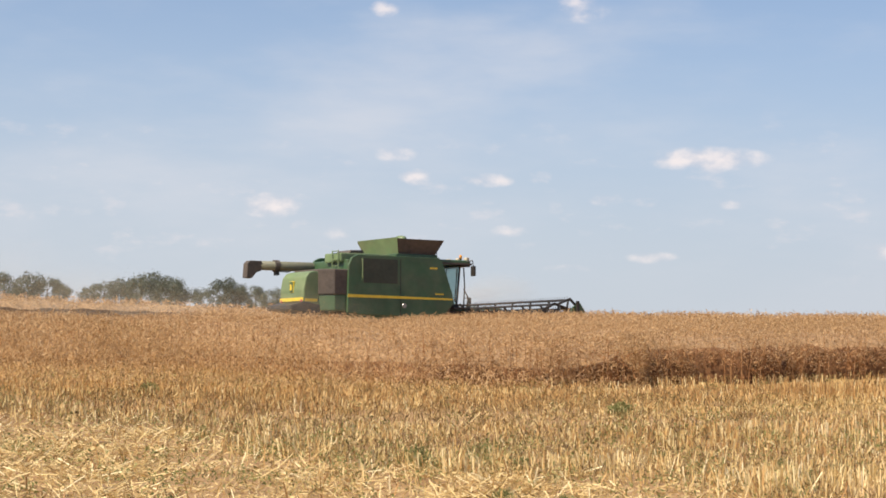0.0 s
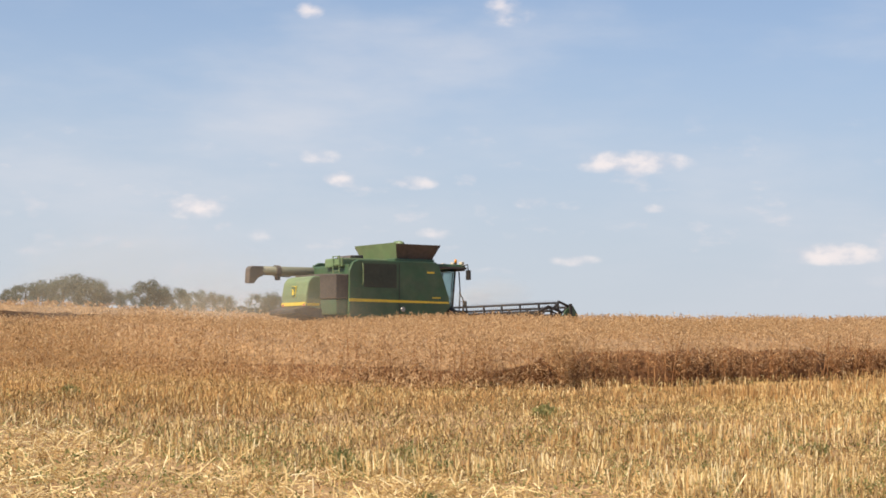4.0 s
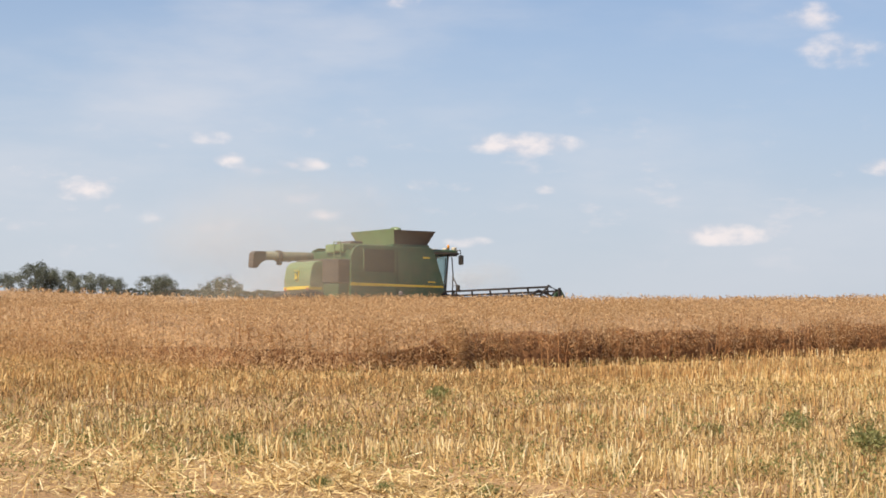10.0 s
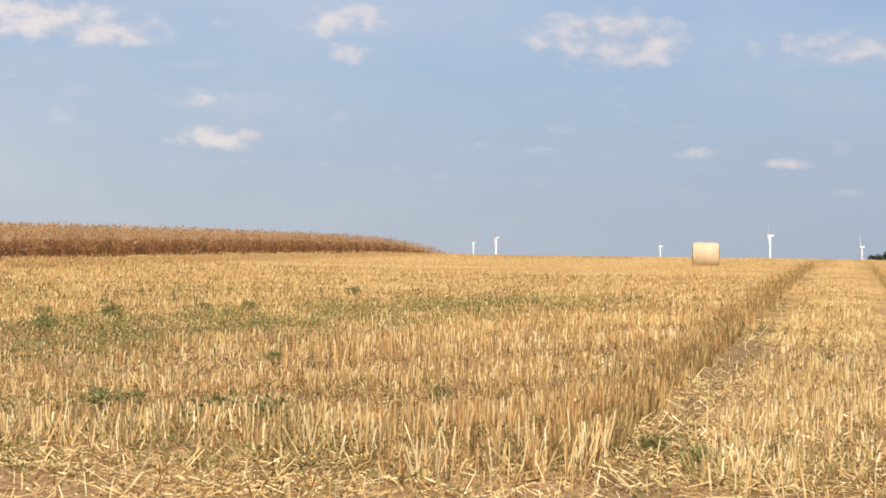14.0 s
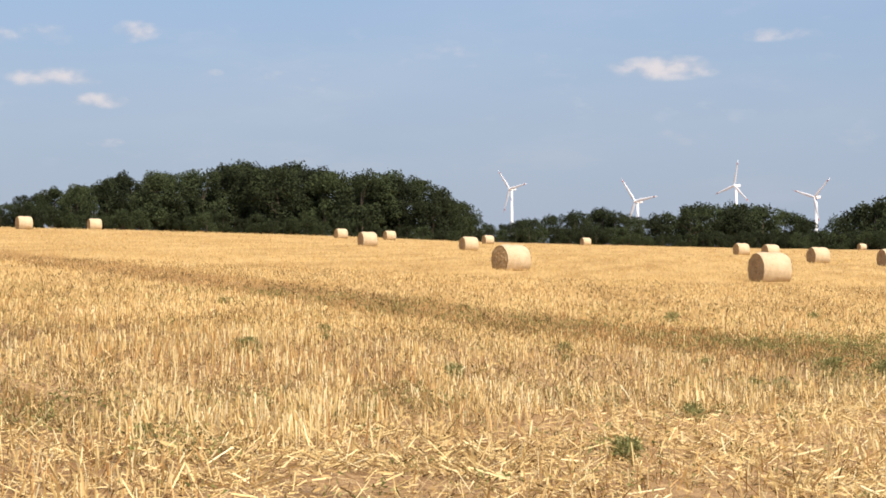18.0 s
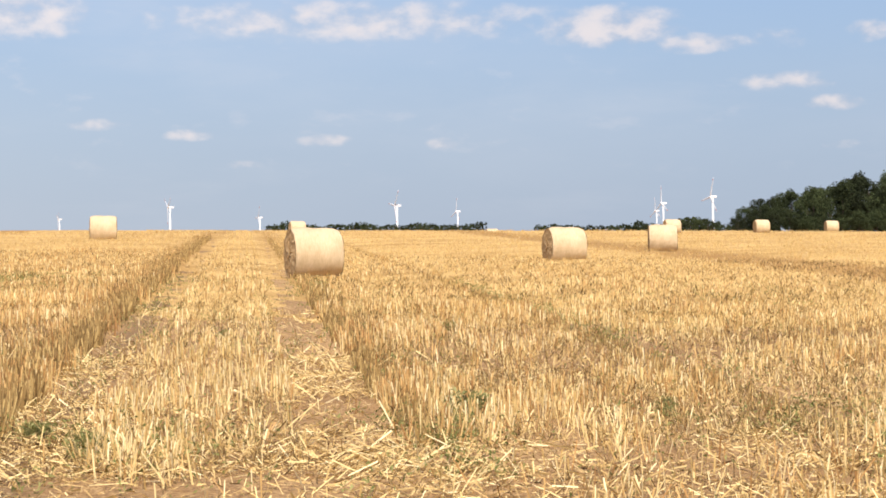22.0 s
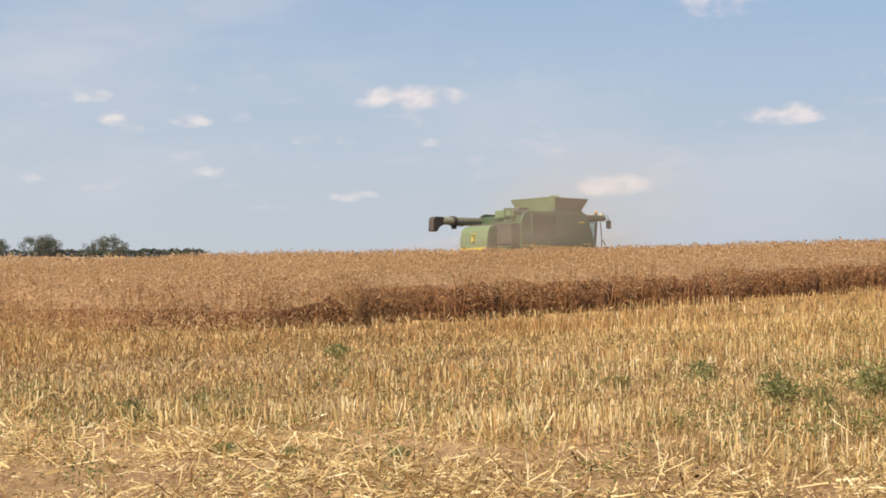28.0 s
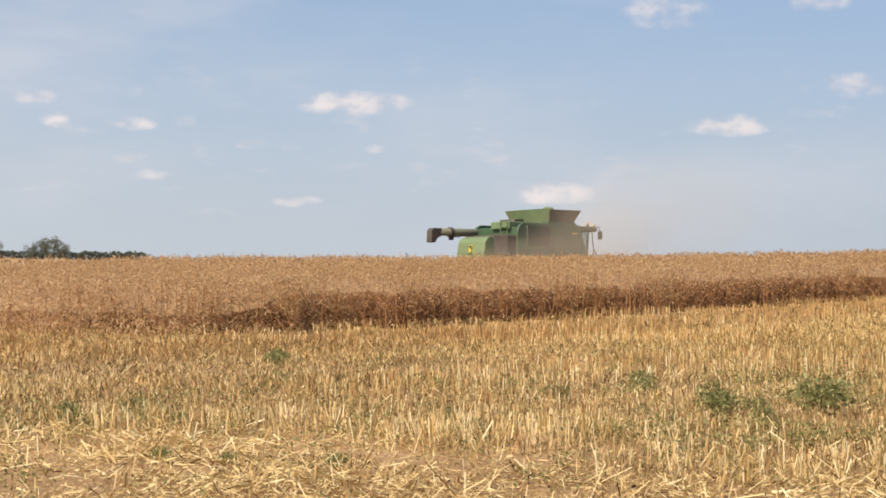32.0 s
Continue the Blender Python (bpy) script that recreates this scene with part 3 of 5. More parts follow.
ZONES = (  # across the field: where the strip ends, how dense, how tall, how brown
    (-21.5, 1.1, 0.26, 0.95), (-16.0, 0.95, 0.21, 0.6), (-11.5, 0.8, 0.2, 0.5), (-8.5, 0.4, 0.16, 0.5), (-6.5, 0.65, 0.19, 0.45), (-2.7, 1.1, 0.25, 0.62), (-2.1, 1.5, 0.28, 0.95),
    (-1.45, 0.03, 0.14, 0.3), (0.08, 0.85, 0.19, 0.2), (0.78, 0.04, 0.12, 0.2), (1.25, 1.4, 0.25, 0.9), (3.9, 0.95, 0.21, 0.45),
    (4.2, 0.95, 0.23, 0.7), (4.65, 0.12, 0.13, 0.3), (6.0, 0.9, 0.19, 0.15), (9.0, 0.85, 0.2, 0.4), (14.6, 0.8, 0.18, 0.25),
    (15.0, 0.8, 0.18, 0.6), (19.2, 0.75, 0.15, 1.1), (24.0, 0.8, 0.18, 0.25), (27.0, 0.8, 0.18, 0.6), (1e6, 0.8, 0.18, 0.25))


def build_stubble():
    rng = np.random.default_rng(11)
    ends, thickness, tallness, brownness = (np.array(q) for q in zip(*ZONES))

    def plot(az0, az1, r0, r1, per_m2, tuft, spread, gaps=False):
        """Where stalks stand: drill rows, clumps, bare gaps, and the strips that the machine leaves."""
        n = int(per_m2 / tuft * radians(az1 - az0) * 0.5 * (r1 ** 2 - r0 ** 2))
        x, y = sector(rng, n, az0, az1, r0, r1)
        u, v = uv_of(x, y)
        u, v = (np.repeat(q, tuft) + rng.normal(0, spread, n * tuft) for q in (u, v))
        rows = np.repeat(rng.random(n) < 0.55, tuft)
        u = np.where(rows, np.round(u / 0.27) * 0.27 + rng.normal(0, 0.03, n * tuft), u)
        n *= tuft
        x, y = 0.574 * u + 0.819 * v, -0.819 * u + 0.574 * v
        zone = np.searchsorted(ends, u + 0.12 * np.sin(v * 0.9) + 0.06 * np.sin(v * 3.1))
        streak, clump = wave(u, v * 0.3, 1.5, 77), wave(x, y, 0.75, 63)
        big = wave(x, y, 7.0, 5)
        d = thickness[zone] * np.clip(2.9 * (0.5 * streak + 0.4 * clump + 0.25 * big - 0.38), 0.03, 1.3)
        if gaps:
            d = np.clip(1.0 - 0.5 * d, 0.35, 1) * np.clip(thickness[zone] * 2, 0.15, 1)
        edge = inward(x, y) - 12.9 - 0.5 * np.sin(u * 0.9) - 0.35 * np.sin(u * 2.3) - 0.5 * (wave(x, y, 1.2, 36) - 0.5)
        flat = (edge < 0) | ((u > 0.08) & (u < 0.78))
        keep = (u > crop_edge(v) - 0.3) & (rng.random(n) < np.where(flat, np.where(u > 0.9, 0.3, 0.12) * streak, d))
        return [q[keep] for q in (x, y, u, v, zone, streak, big, flat, edge)]

    def stalks(az0, az1, r0, r1, per_m2, wide, label):
        x, y, u, v, zone, streak, big, flat, edge = plot(az0, az1, r0, r1, per_m2, 3, 0.035)
        n = len(x)
        front = np.exp(-((edge - 0.8) / 1.1) ** 2)
        h = tallness[zone] * rng.uniform(0.72, 1.12, n) * (0.8 + 0.3 * big) * (1 + 0.3 * front)
        dark = rng.random(n) < brownness[zone] * (1.35 - 0.8 * streak) * (1 - 0.6 * front)
        lean = np.where(flat, 0.8, 0.1 + 0.12 * (1 - big) + 0.22 * front)
        ragged = (u < -17) & (v < 23)
        lean, h = np.where(ragged, 0.5, lean), np.where(ragged, h * 0.75, h)
        w = wide * rng.uniform(0.6, 1.35, n)
        z = ground(x, y) - 0.015
        for mask, mat in ((dark, M["stubble_brown"]), (~dark, M["stubble"])):
            vv, ff = blades(x[mask], y[mask], z[mask], h[mask], w[mask], lean[mask], rng, None, False)
            stuff("stubble", vv, ff, mat, ("brown " if mask is dark else "pale yellow ") + label, "stubble")

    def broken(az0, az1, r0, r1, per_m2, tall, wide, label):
        """Fine broken growth and side shoots; the dark pieces carry the shade between the stalks."""
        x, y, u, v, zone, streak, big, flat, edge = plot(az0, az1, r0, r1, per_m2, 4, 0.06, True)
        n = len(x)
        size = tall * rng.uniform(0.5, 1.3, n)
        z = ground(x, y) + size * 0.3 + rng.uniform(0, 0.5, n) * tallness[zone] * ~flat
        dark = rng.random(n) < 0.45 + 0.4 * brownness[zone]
        for mask, mat in ((dark, M["shade_growth"]), (~dark, M["chaff"])):
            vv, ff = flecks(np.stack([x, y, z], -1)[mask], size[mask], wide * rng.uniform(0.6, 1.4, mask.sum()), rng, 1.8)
            stuff("stubble", vv, ff, mat, ("shade-dark olive brown " if mask is dark else "tan ") + label, "stubble")

    stalks(-101, 17, 9.8, 20, 250, 0.0115, "cut stalks standing in rows near the field's edge")
    stalks(-101, 17, 20, 34, 140, 0.0125, "cut stalks standing in rows on the field")
    stalks(-101, 17, 34, 66, 42, 0.013, "cut stalks across the middle of the field")
    # dense dark brown stalks along the sides of the tramlines
    for at, way, n, tall in ((-2.12, -1, 10000, 0.28), (0.82, 1, 5000, 0.22), (4.2, -1, 2200, 0.18)):
        v = 12.5 + 90 * rng.beta(1.0, 1.7, n)
        u = at + way * rng.exponential(0.16, n) + 0.06 * np.sin(v * 0.9) + 0.05 * np.sin(v * 2.7)
        inside = inward(0.574 * u + 0.819 * v, -0.819 * u + 0.574 * v) > 13.6
        u, v = u[inside], v[inside]
        n = len(u)
        x, y = 0.574 * u + 0.819 * v, -0.819 * u + 0.574 * v
        vv, ff = blades(x, y, ground(x, y) - 0.01, tall * rng.uniform(0.5, 1.1, n), rng.uniform(0.008, 0.02, n), 0.2, rng, None, False)
        stuff("stubble", vv, ff, M["tramline_stalks"], "dense dark brown stalks along a tramline", "stubble")
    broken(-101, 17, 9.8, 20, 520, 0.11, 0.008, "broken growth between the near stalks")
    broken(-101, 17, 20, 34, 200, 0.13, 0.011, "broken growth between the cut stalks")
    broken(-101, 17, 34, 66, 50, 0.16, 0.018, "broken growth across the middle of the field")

    # beyond, the stubble closes to one dense nap with loose tops above it
    az = np.radians(np.arange(-101, 17.1, 0.4))
    rr = np.concatenate([np.geomspace(27, 70, 70), np.geomspace(71, 330, 90)])
    A, R = np.meshgrid(az, rr)
    x, y = -R * np.sin(A), R * np.cos(A)
    u, v = uv_of(x, y)
    zone = np.searchsorted(ends, u)
    lift = np.clip((R - 27) / 22, 0, 1) * (0.10 + 0.35 * (tallness[zone] - 0.22)) * np.clip(thickness[zone] * 1.6, 0.1, 1)
    z = ground(x, y) + lift + rng.normal(0, 0.018, x.shape) * np.clip((R - 27) / 22, 0, 1) - 0.012 * (R < 29)
    n = A.shape[1]
    i, j = np.meshgrid(np.arange(len(rr) - 1), np.arange(n - 1), indexing="ij")
    f = np.stack([i * n + j + 1, i * n + j, (i + 1) * n + j, (i + 1) * n + j + 1], -1).reshape(-1, 4)
    free = (u > crop_edge(v) + 0.2).reshape(-1)
    f = f[free[f].all(1)]
    stuff("stubble_nap", np.stack([x, y, z], -1).reshape(-1, 3), f, M["nap"], "dense golden stubble over the far slope of the field", "stubble")

    def tops(az0, az1, r0, r1, per_m2, tall, wide, label):
        x, y, u, v, zone, streak, big, flat, edge = plot(az0, az1, r0, r1, per_m2, 2, 0.1)
        n = len(x)
        p = np.stack([x, y, ground(x, y) + 0.1 + rng.uniform(0, 0.08, n)], -1)
        dark = rng.random(n) < brownness[zone] * 0.6 + 0.1
        for mask, mat in ((dark, M["nap_brown"]), (~dark, M["nap_pale"])):
            vv, ff = flecks(p[mask], tall * rng.uniform(0.6, 1.2, mask.sum()), wide * rng.uniform(0.6, 1.3, mask.sum()), rng, 3.0)
            stuff("stubble_tops", vv, ff, mat, ("brown " if mask is dark else "golden ") + label, "stubble")

    tops(-101, 17, 48, 90, 34, 0.15, 0.02, "stalk tops above the dense stubble")
    tops(-101, -14, 90, 150, 12, 0.18, 0.03, "stalk tops near the crest of the field")
    tops(-101, -52, 150, 300, 2.0, 0.2, 0.06, "stalk tops on the far field")

    # loose straw and chaff lying about
    def litter(n, r1, lengths, widths, upright, share, name, label, mat):
        x, y = sector(rng, n, -101, 17, 9.8, r1)
        u, v = uv_of(x, y)
        flat = (inward(x, y) < 13.8) | ((u > 0.05) & (u < 0.8)) | ((u > -2.1) & (u < -1.4))
        keep = (u > crop_edge(v)) & (flat | (rng.random(n) < share)) & (rng.random(n) < 0.1 + 1.5 * wave(x, y, 1.1, 31) * wave(x, y, 3.5, 32))
        x, y = x[keep], y[keep]
        n = len(x)
        a, l = rng.uniform(0, 6.283, n), lengths[0] + (lengths[1] - lengths[0]) * rng.beta(1.2, 2.6, n)
        rise = np.abs(rng.normal(0, upright, n))
        d = np.stack([np.cos(a), np.sin(a), rise], -1)
        s = np.stack([-np.sin(a), np.cos(a), rng.normal(0, 0.8, n)], -1) * (rng.uniform(*widths, n) * 0.5)[:, None]
        p = np.stack([x, y, ground(x, y) + rng.uniform(0.005, 0.06, n)], -1)
        q = p + d * l[:, None]
        vv = np.stack([p - s, p + s, q + s, q - s], 1).reshape(-1, 3)
        ff = np.arange(n)[:, None] * 4 + np.array([0, 1, 2, 3])
        stuff(name, vv, ff, mat, label, "straw")

    litter(260000, 20, (0.02, 0.09), (0.003, 0.007), 0.3, 0.2, "chaff", "short broken chaff on the dry soil", M["chaff"])
    litter(70000, 24, (0.03, 0.11), (0.004, 0.008), 0.3, 0.25, "chaff", "short broken chaff between the stalks", M["chaff"])
    litter(24000, 15.5, (0.03, 0.12), (0.004, 0.009), 0.5, 0.4, "chaff", "broken stalks in shade-dark brown along the field's edge", M["shade_growth"])
    litter(120000, 22, (0.05, 0.30), (0.003, 0.007), 0.35, 0.35, "loose_straw", "tangled pale straw lying along the field's edge", M["straw"])
    litter(40000, 32, (0.08, 0.28), (0.005, 0.008), 0.5, 0.35, "loose_straw", "loose pale straw lying across the stubble", M["straw"])


WEEDS_BY_CROP = ((-25.5, 19.1, 0.45), (-20.5, 19.2, 0.48), (-22.6, 17.2, 0.26), (-17.6, 18.9, 0.34), (-30.7, 28.4, 0.24), (-27.5, 17.2, 0.26), (-26.4, 24.6, 0.29),
    (-35.3, 15.5, 0.35), (-36.8, 15.4, 0.35), (-32.0, 16.3, 0.29), (-15.6, 21.6, 0.26), (-17.4, 19.3, 0.32), (-18.8, 18.1, 0.24), (-23.1, 27.7, 0.20),
    (-13.2, 20.8, 0.15), (-27.5, 17.6, 0.29), (-32.9, 16.6, 0.25), (-30.7, 26.9, 0.32), (-32.6, 30.2, 0.36), (-5.1, 26.4, 0.22), (0.7, 18.1, 0.22),
    (-1.0, 18.5, 0.18))
WEEDS_BY_BALES = ((-75.7, 23.5, 0.20), (-78.2, 27.7, 0.13), (-81.7, 21.7, 0.18), (-85.2, 25.1, 0.15), (-88.8, 37.2, 0.22), (-92.9, 24.3, 0.32), (-94.4, 24.1, 0.31),
    (-96.4, 26.4, 0.50), (-78.6, 16.6, 0.15), (-86.0, 14.6, 0.21), (-88.5, 17.7, 0.16), (-59.7, 15.1, 0.18), (-65.8, 16.3, 0.14), (-48.8, 13.3, 0.14),
    (-47.7, 14.7, 0.16))
SMALL_WEEDS_BEFORE_CROP = (  # azimuth, distance, size
    (-15.5, 22.5, 0.28), (-13.2, 21.3, 0.18), (-17.4, 20.9, 0.24), (-18.6, 19.3, 0.22), (-4.9, 27.3, 0.2), (-9.9, 18.5, 0.18), (-6.5, 14.9, 0.16),
    (-1.6, 15.4, 0.16), (-3.5, 15.2, 0.14), (1.0, 18.6, 0.26), (-0.8, 19.4, 0.2))
SMALL_WEEDS_AT_START = (  # azimuth, distance, size
    (-5.1, 26.9, 0.3), (0.9, 18.5, 0.18), (-2.2, 18.2, 0.2), (-6.2, 19.4, 0.18), (-10.4, 17.3, 0.22), (9.0, 29.3, 0.28))
SMALL_WEEDS_BY_BALES = (  # azimuth, distance, size
    (-75.7, 24.2, 0.3), (-78.2, 29.2, 0.2), (-76.4, 18.6, 0.14), (-77.8, 16.5, 0.14), (-78.8, 16.9, 0.2), (-81.7, 22.1, 0.2), (-85.3, 27.3, 0.2),
    (-86.0, 14.8, 0.22), (-88.4, 18.1, 0.2), (-89.3, 24.7, 0.2), (-90.5, 21.7, 0.18), (-91.3, 21.8, 0.18), (-93.0, 40.3, 0.24), (-88.8, 38.2, 0.26),
    (-75.5, 37.1, 0.24), (-71.9, 14.9, 0.16))
SMALL_WEEDS_BY_TRAMLINES = (  # azimuth, distance, size
    (-60.1, 16.0, 0.32), (-49.1, 13.6, 0.24), (-45.7, 14.8, 0.2), (-44.0, 14.5, 0.2), (-47.8, 14.5, 0.2), (-65.9, 16.8, 0.18), (-60.2, 27.2, 0.2),
    (-41.8, 17.7, 0.22), (-53.6, 24.9, 0.18))
SMALL_WEEDS_BY_CREST = (  # azimuth, distance, size
    (-26.6, 25.2, 0.28), (-30.7, 30.3, 0.28), (-32.5, 34.0, 0.26), (-36.7, 34.7, 0.26), (-39.9, 43.3, 0.3), (-31.9, 17.1, 0.22), (-24.6, 24.3, 0.22),
    (-37.2, 22.4, 0.2), (-41.8, 18.4, 0.2), (-45.7, 15.0, 0.26), (-44.7, 15.7, 0.22), (-35.4, 34.4, 0.22), (-23.1, 27.7, 0.26))


def build_weeds():
    rng = np.random.default_rng(17)
    made = []
    for k in range(5):
        n = 420
        d = rng.normal(0, 1, (n, 3))
        d /= np.linalg.norm(d, axis=1)[:, None]
        c = d * (rng.uniform(0.2, 1, n) ** 0.5)[:, None] * np.array([0.5, 0.5, 0.42]) + [0, 0, 0.42]
        c += rng.normal(0, 0.07, (n, 3))
        a = rng.normal(0, 1, (n, 3)) + d + [0, 0, 0.6]
        a /= np.linalg.norm(a, axis=1)[:, None]
        b = np.cross(a, rng.normal(0, 1, (n, 3)))
        b /= np.linalg.norm(b, axis=1)[:, None]
        s = rng.uniform(0.04, 0.11, n)[:, None]
        v = np.stack([c - a * s, c - b * s * 0.35, c + a * s, c + b * s * 0.35], 1).reshape(-1, 3)
        f = np.arange(n)[:, None] * 4 + np.array([0, 1, 2, 3])
        me = bpy.data.meshes.new("foliage")
        me.from_pydata(v.tolist(), [], f.tolist())
        me.materials.append(M["weed"])
        bm = bmesh.new()
        for j in range(9):
            t = rng.uniform(0, 6.283)
            q = rng.uniform(0.1, 0.42)
            tube([(0, 0, -0.05), (math.cos(t) * q * 0.5, math.sin(t) * q * 0.5, 0.3), (math.cos(t) * q, math.sin(t) * q, 0.75)], [0.02, 0.014, 0.006], 4, bm)
        st = bpy.data.meshes.new("stalk")
        bm.to_mesh(st)
        bm.free()
        st.materials.append(M["weed"])
        made.append((me, st))
    for az, r, size in WEEDS_BY_CROP + WEEDS_BY_BALES + SMALL_WEEDS_BEFORE_CROP + SMALL_WEEDS_AT_START + SMALL_WEEDS_BY_BALES + SMALL_WEEDS_BY_TRAMLINES + SMALL_WEEDS_BY_CREST:
        p = on_ground(az, r)
        t = thing("weed_bush", pose(p.x, p.y, p.z, 0, 0, rng.uniform(0, 360)), "dusty green leafy weed growing in the stubble", "weed", "weeds in the stubble")
        for name, me in zip(("foliage", "stalk"), made[rng.integers(0, 5)]):
            o = new(name, me)
            o.parent, o.scale = t, (size * 1.2, size * 1.2, size * 0.9)
    # low green growth between the stalks
    n = 120000
    x, y = sector(rng, n, -101, 17, 10, 45)
    u, v = uv_of(x, y)
    band = np.exp(-((u + 10.5 - (v - 22) * 0.2) / 1.6) ** 2) * (v > 16) * 2.0 + np.exp(-((u + 6.5) / 3.4) ** 2 - ((v - 13.6) / 1.1) ** 2) * 2.6
    band += np.exp(-((u - 19.5) / 2.5) ** 2) * (v < 26) * 0.8 + np.exp(-((inward(x, y) - 14.3) / 0.8) ** 2) * 0.3 + np.exp(-((u + 16) / 3.0) ** 2) * 0.25
    band += np.exp(-((u - 16.6) / 1.7) ** 2) * 0.3
    band += np.exp(-((u - 1.1) / 0.3) ** 2) * 0.4 + np.exp(-((u + 1.8) / 0.25) ** 2) * 0.12 + np.exp(-((u - 4.4) / 0.25) ** 2) * 0.3 + 0.05
    keep = (u > crop_edge(v)) & (rng.random(n) < band * np.clip(wave(x, y, 1.7, 41) * 3.2 - 1.2, 0, 1) * 1.5)
    x, y = x[keep], y[keep]
    n = len(x)
    x = np.repeat(x, 12) + rng.normal(0, 0.09, n * 12)
    y = np.repeat(y, 12) + rng.normal(0, 0.09, n * 12)
    n = len(x)
    vv, ff = flecks(np.stack([x, y, ground(x, y) + rng.beta(1.2, 2.0, n) * 0.2], -1), rng.uniform(0.025, 0.06, n), rng.uniform(0.010, 0.025, n), rng)
    stuff("green_undergrowth", vv, ff, M["undergrowth"], "low green weeds between the stubble stalks", "weeds")


def swath(x, y):
    """The strip behind the machine where the crop is already cut: 1 inside it."""
    u, v = uv_of(x, y)
    return np.clip((u + 67.4) / 0.4, 0, 1) * np.clip((-59.0 - u) / 0.4, 0, 1) * np.clip((36.0 - v) / 2, 0, 1)


def dip(x, y):
    """The crop stands lower before the strip that the machine has cleared."""
    az, r = np.degrees(np.arctan2(-x, y)), np.hypot(x, y)
    low = 0.6 * np.exp(-(np.minimum(az - 5.5, 0) / 4.2) ** 2) * np.clip((r - 46) / 10, 0, 1) * np.clip((80 - r) / 3, 0, 1)
    low = np.maximum(low, np.clip(0.0165 * r - 0.5, 0, 0.62) * np.clip((az - 7) / 3, 0, 1))
    low = np.where((uv_of(x, y)[0] < -67.0) & (uv_of(x, y)[1] < 37), 0.0, low)
    return np.maximum(low, 0.85 * swath(x, y))


def build_crop():
    rng = np.random.default_rng(12)
    # shade-dark lower sheet, which closes the view into the crop, and the closed canopy above it
    vv = np.arange(-40, 157, 0.5)
    uu = np.concatenate([np.arange(0, 3, 0.3), np.arange(3, 90, 1.0)])
    V, U = np.meshgrid(vv, uu)
    Ux = crop_edge(V) - 0.45 - U
    x, y = 0.574 * Ux + 0.819 * V, -0.819 * Ux + 0.574 * V
    z = ground(x, y) + 0.9 - dip(x, y) + rng.normal(0, 0.05, x.shape) - (0.3 * np.exp(-U * 1.2) + np.clip((25.5 - V) / 3.5, 0, 1) * (0.62 * np.exp(-U * 0.45) - 0.3 * np.exp(-U * 1.2)))
    foot = np.stack([x[0], y[0], ground(x[0], y[0]) - 0.05], -1)[None]
    P = np.concatenate([foot, np.stack([x, y, z], -1)])

    def sheet(Q, name, mat, label):
        k, n = Q.shape[:2]
        i, j = np.meshgrid(np.arange(k - 1), np.arange(n - 1), indexing="ij")
        f = np.stack([i * n + j, i * n + j + 1, (i + 1) * n + j + 1, (i + 1) * n + j], -1).reshape(-1, 4)
        stuff(name, Q.reshape(-1, 3), f, mat, label, "crop")

    sheet(P[:3], "crop_shade_sheet", M["crop_shade"], "dense lower growth of the ripe standing crop, its shade painted dark brown")
    sheet(P[2:], "crop_canopy", M["canopy"], "closed tan canopy of the ripe standing crop")

    def heads(r0, r1, plumes, each, long, wide, label, az0=-48, az1=17):
        """Feathery seed heads: pods along leaning stalks."""
        n = int(plumes * radians(az1 - az0) * 0.5 * (r1 ** 2 - r0 ** 2))
        x, y = sector(rng, n, az0, az1, r0, r1)
        u, v = uv_of(x, y)
        deep = crop_edge(v) - u
        keep = (deep > -0.2) & (v < 156)
        x, y, deep = x[keep], y[keep], np.maximum(deep[keep], 0)
        n = len(x)
        top = 1.14 + 0.14 * (wave(x, y, 5, 8) - 0.5) + 0.12 * (wave(x, y, 1.3, 9) - 0.5) - 0.2 * np.exp(-deep * 1.6) + rng.normal(0, 0.05, n) - (deep < 0.6) * rng.beta(1, 2.2, n) * 0.55
        tip = np.stack([x, y, ground(x, y) + top - dip(x, y)], -1)
        way = np.stack([rng.normal(-0.45, 0.35, n), rng.normal(0, 0.35, n), np.ones(n)], -1)
        tip, way = np.repeat(tip, each, 0), np.repeat(way, each, 0)
        n *= each
        q = rng.beta(1.0, 1.3, n)
        c = tip - way * (q * 0.4)[:, None] + rng.normal(0, 1, (n, 3)) * (0.012 + 0.05 * q)[:, None]
        vv, ff = flecks(c, long * rng.uniform(0.5, 1.4, n), wide * rng.uniform(0.6, 1.5, n), rng, 0.5)
        stuff("crop_heads", vv, ff, M["crop"], label, "crop")

    heads(28, 48, 58, 16, 0.056, 0.013, "feathery tan seed heads of the ripe standing crop")
    heads(48, 75, 24, 9, 0.085, 0.022, "feathery tan seed heads farther up the slope")
    heads(75, 125, 8, 5, 0.15, 0.045, "feathery tan seed heads along the crest")
    heads(125, 172, 4, 5, 0.22, 0.07, "feathery tan seed heads at the far end of the crop", -46, -36)

    # stems and side shoots along the cut edge
    n = 110000
    v = rng.uniform(-30, 125, n)
    u = crop_edge(v) - rng.exponential(0.4, n) - 0.05
    x, y = 0.574 * u + 0.819 * v, -0.819 * u + 0.574 * v
    h = rng.uniform(0.55, 1.05, n)
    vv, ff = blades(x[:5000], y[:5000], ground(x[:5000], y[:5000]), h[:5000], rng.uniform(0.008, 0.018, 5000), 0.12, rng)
    stuff("crop_stems", vv, ff, M["crop_stem_shade"], "bare brown stems, darkened as in shade, along the cut edge of the crop", "crop")
    x, y = x[5000:], y[5000:]
    n = len(x)
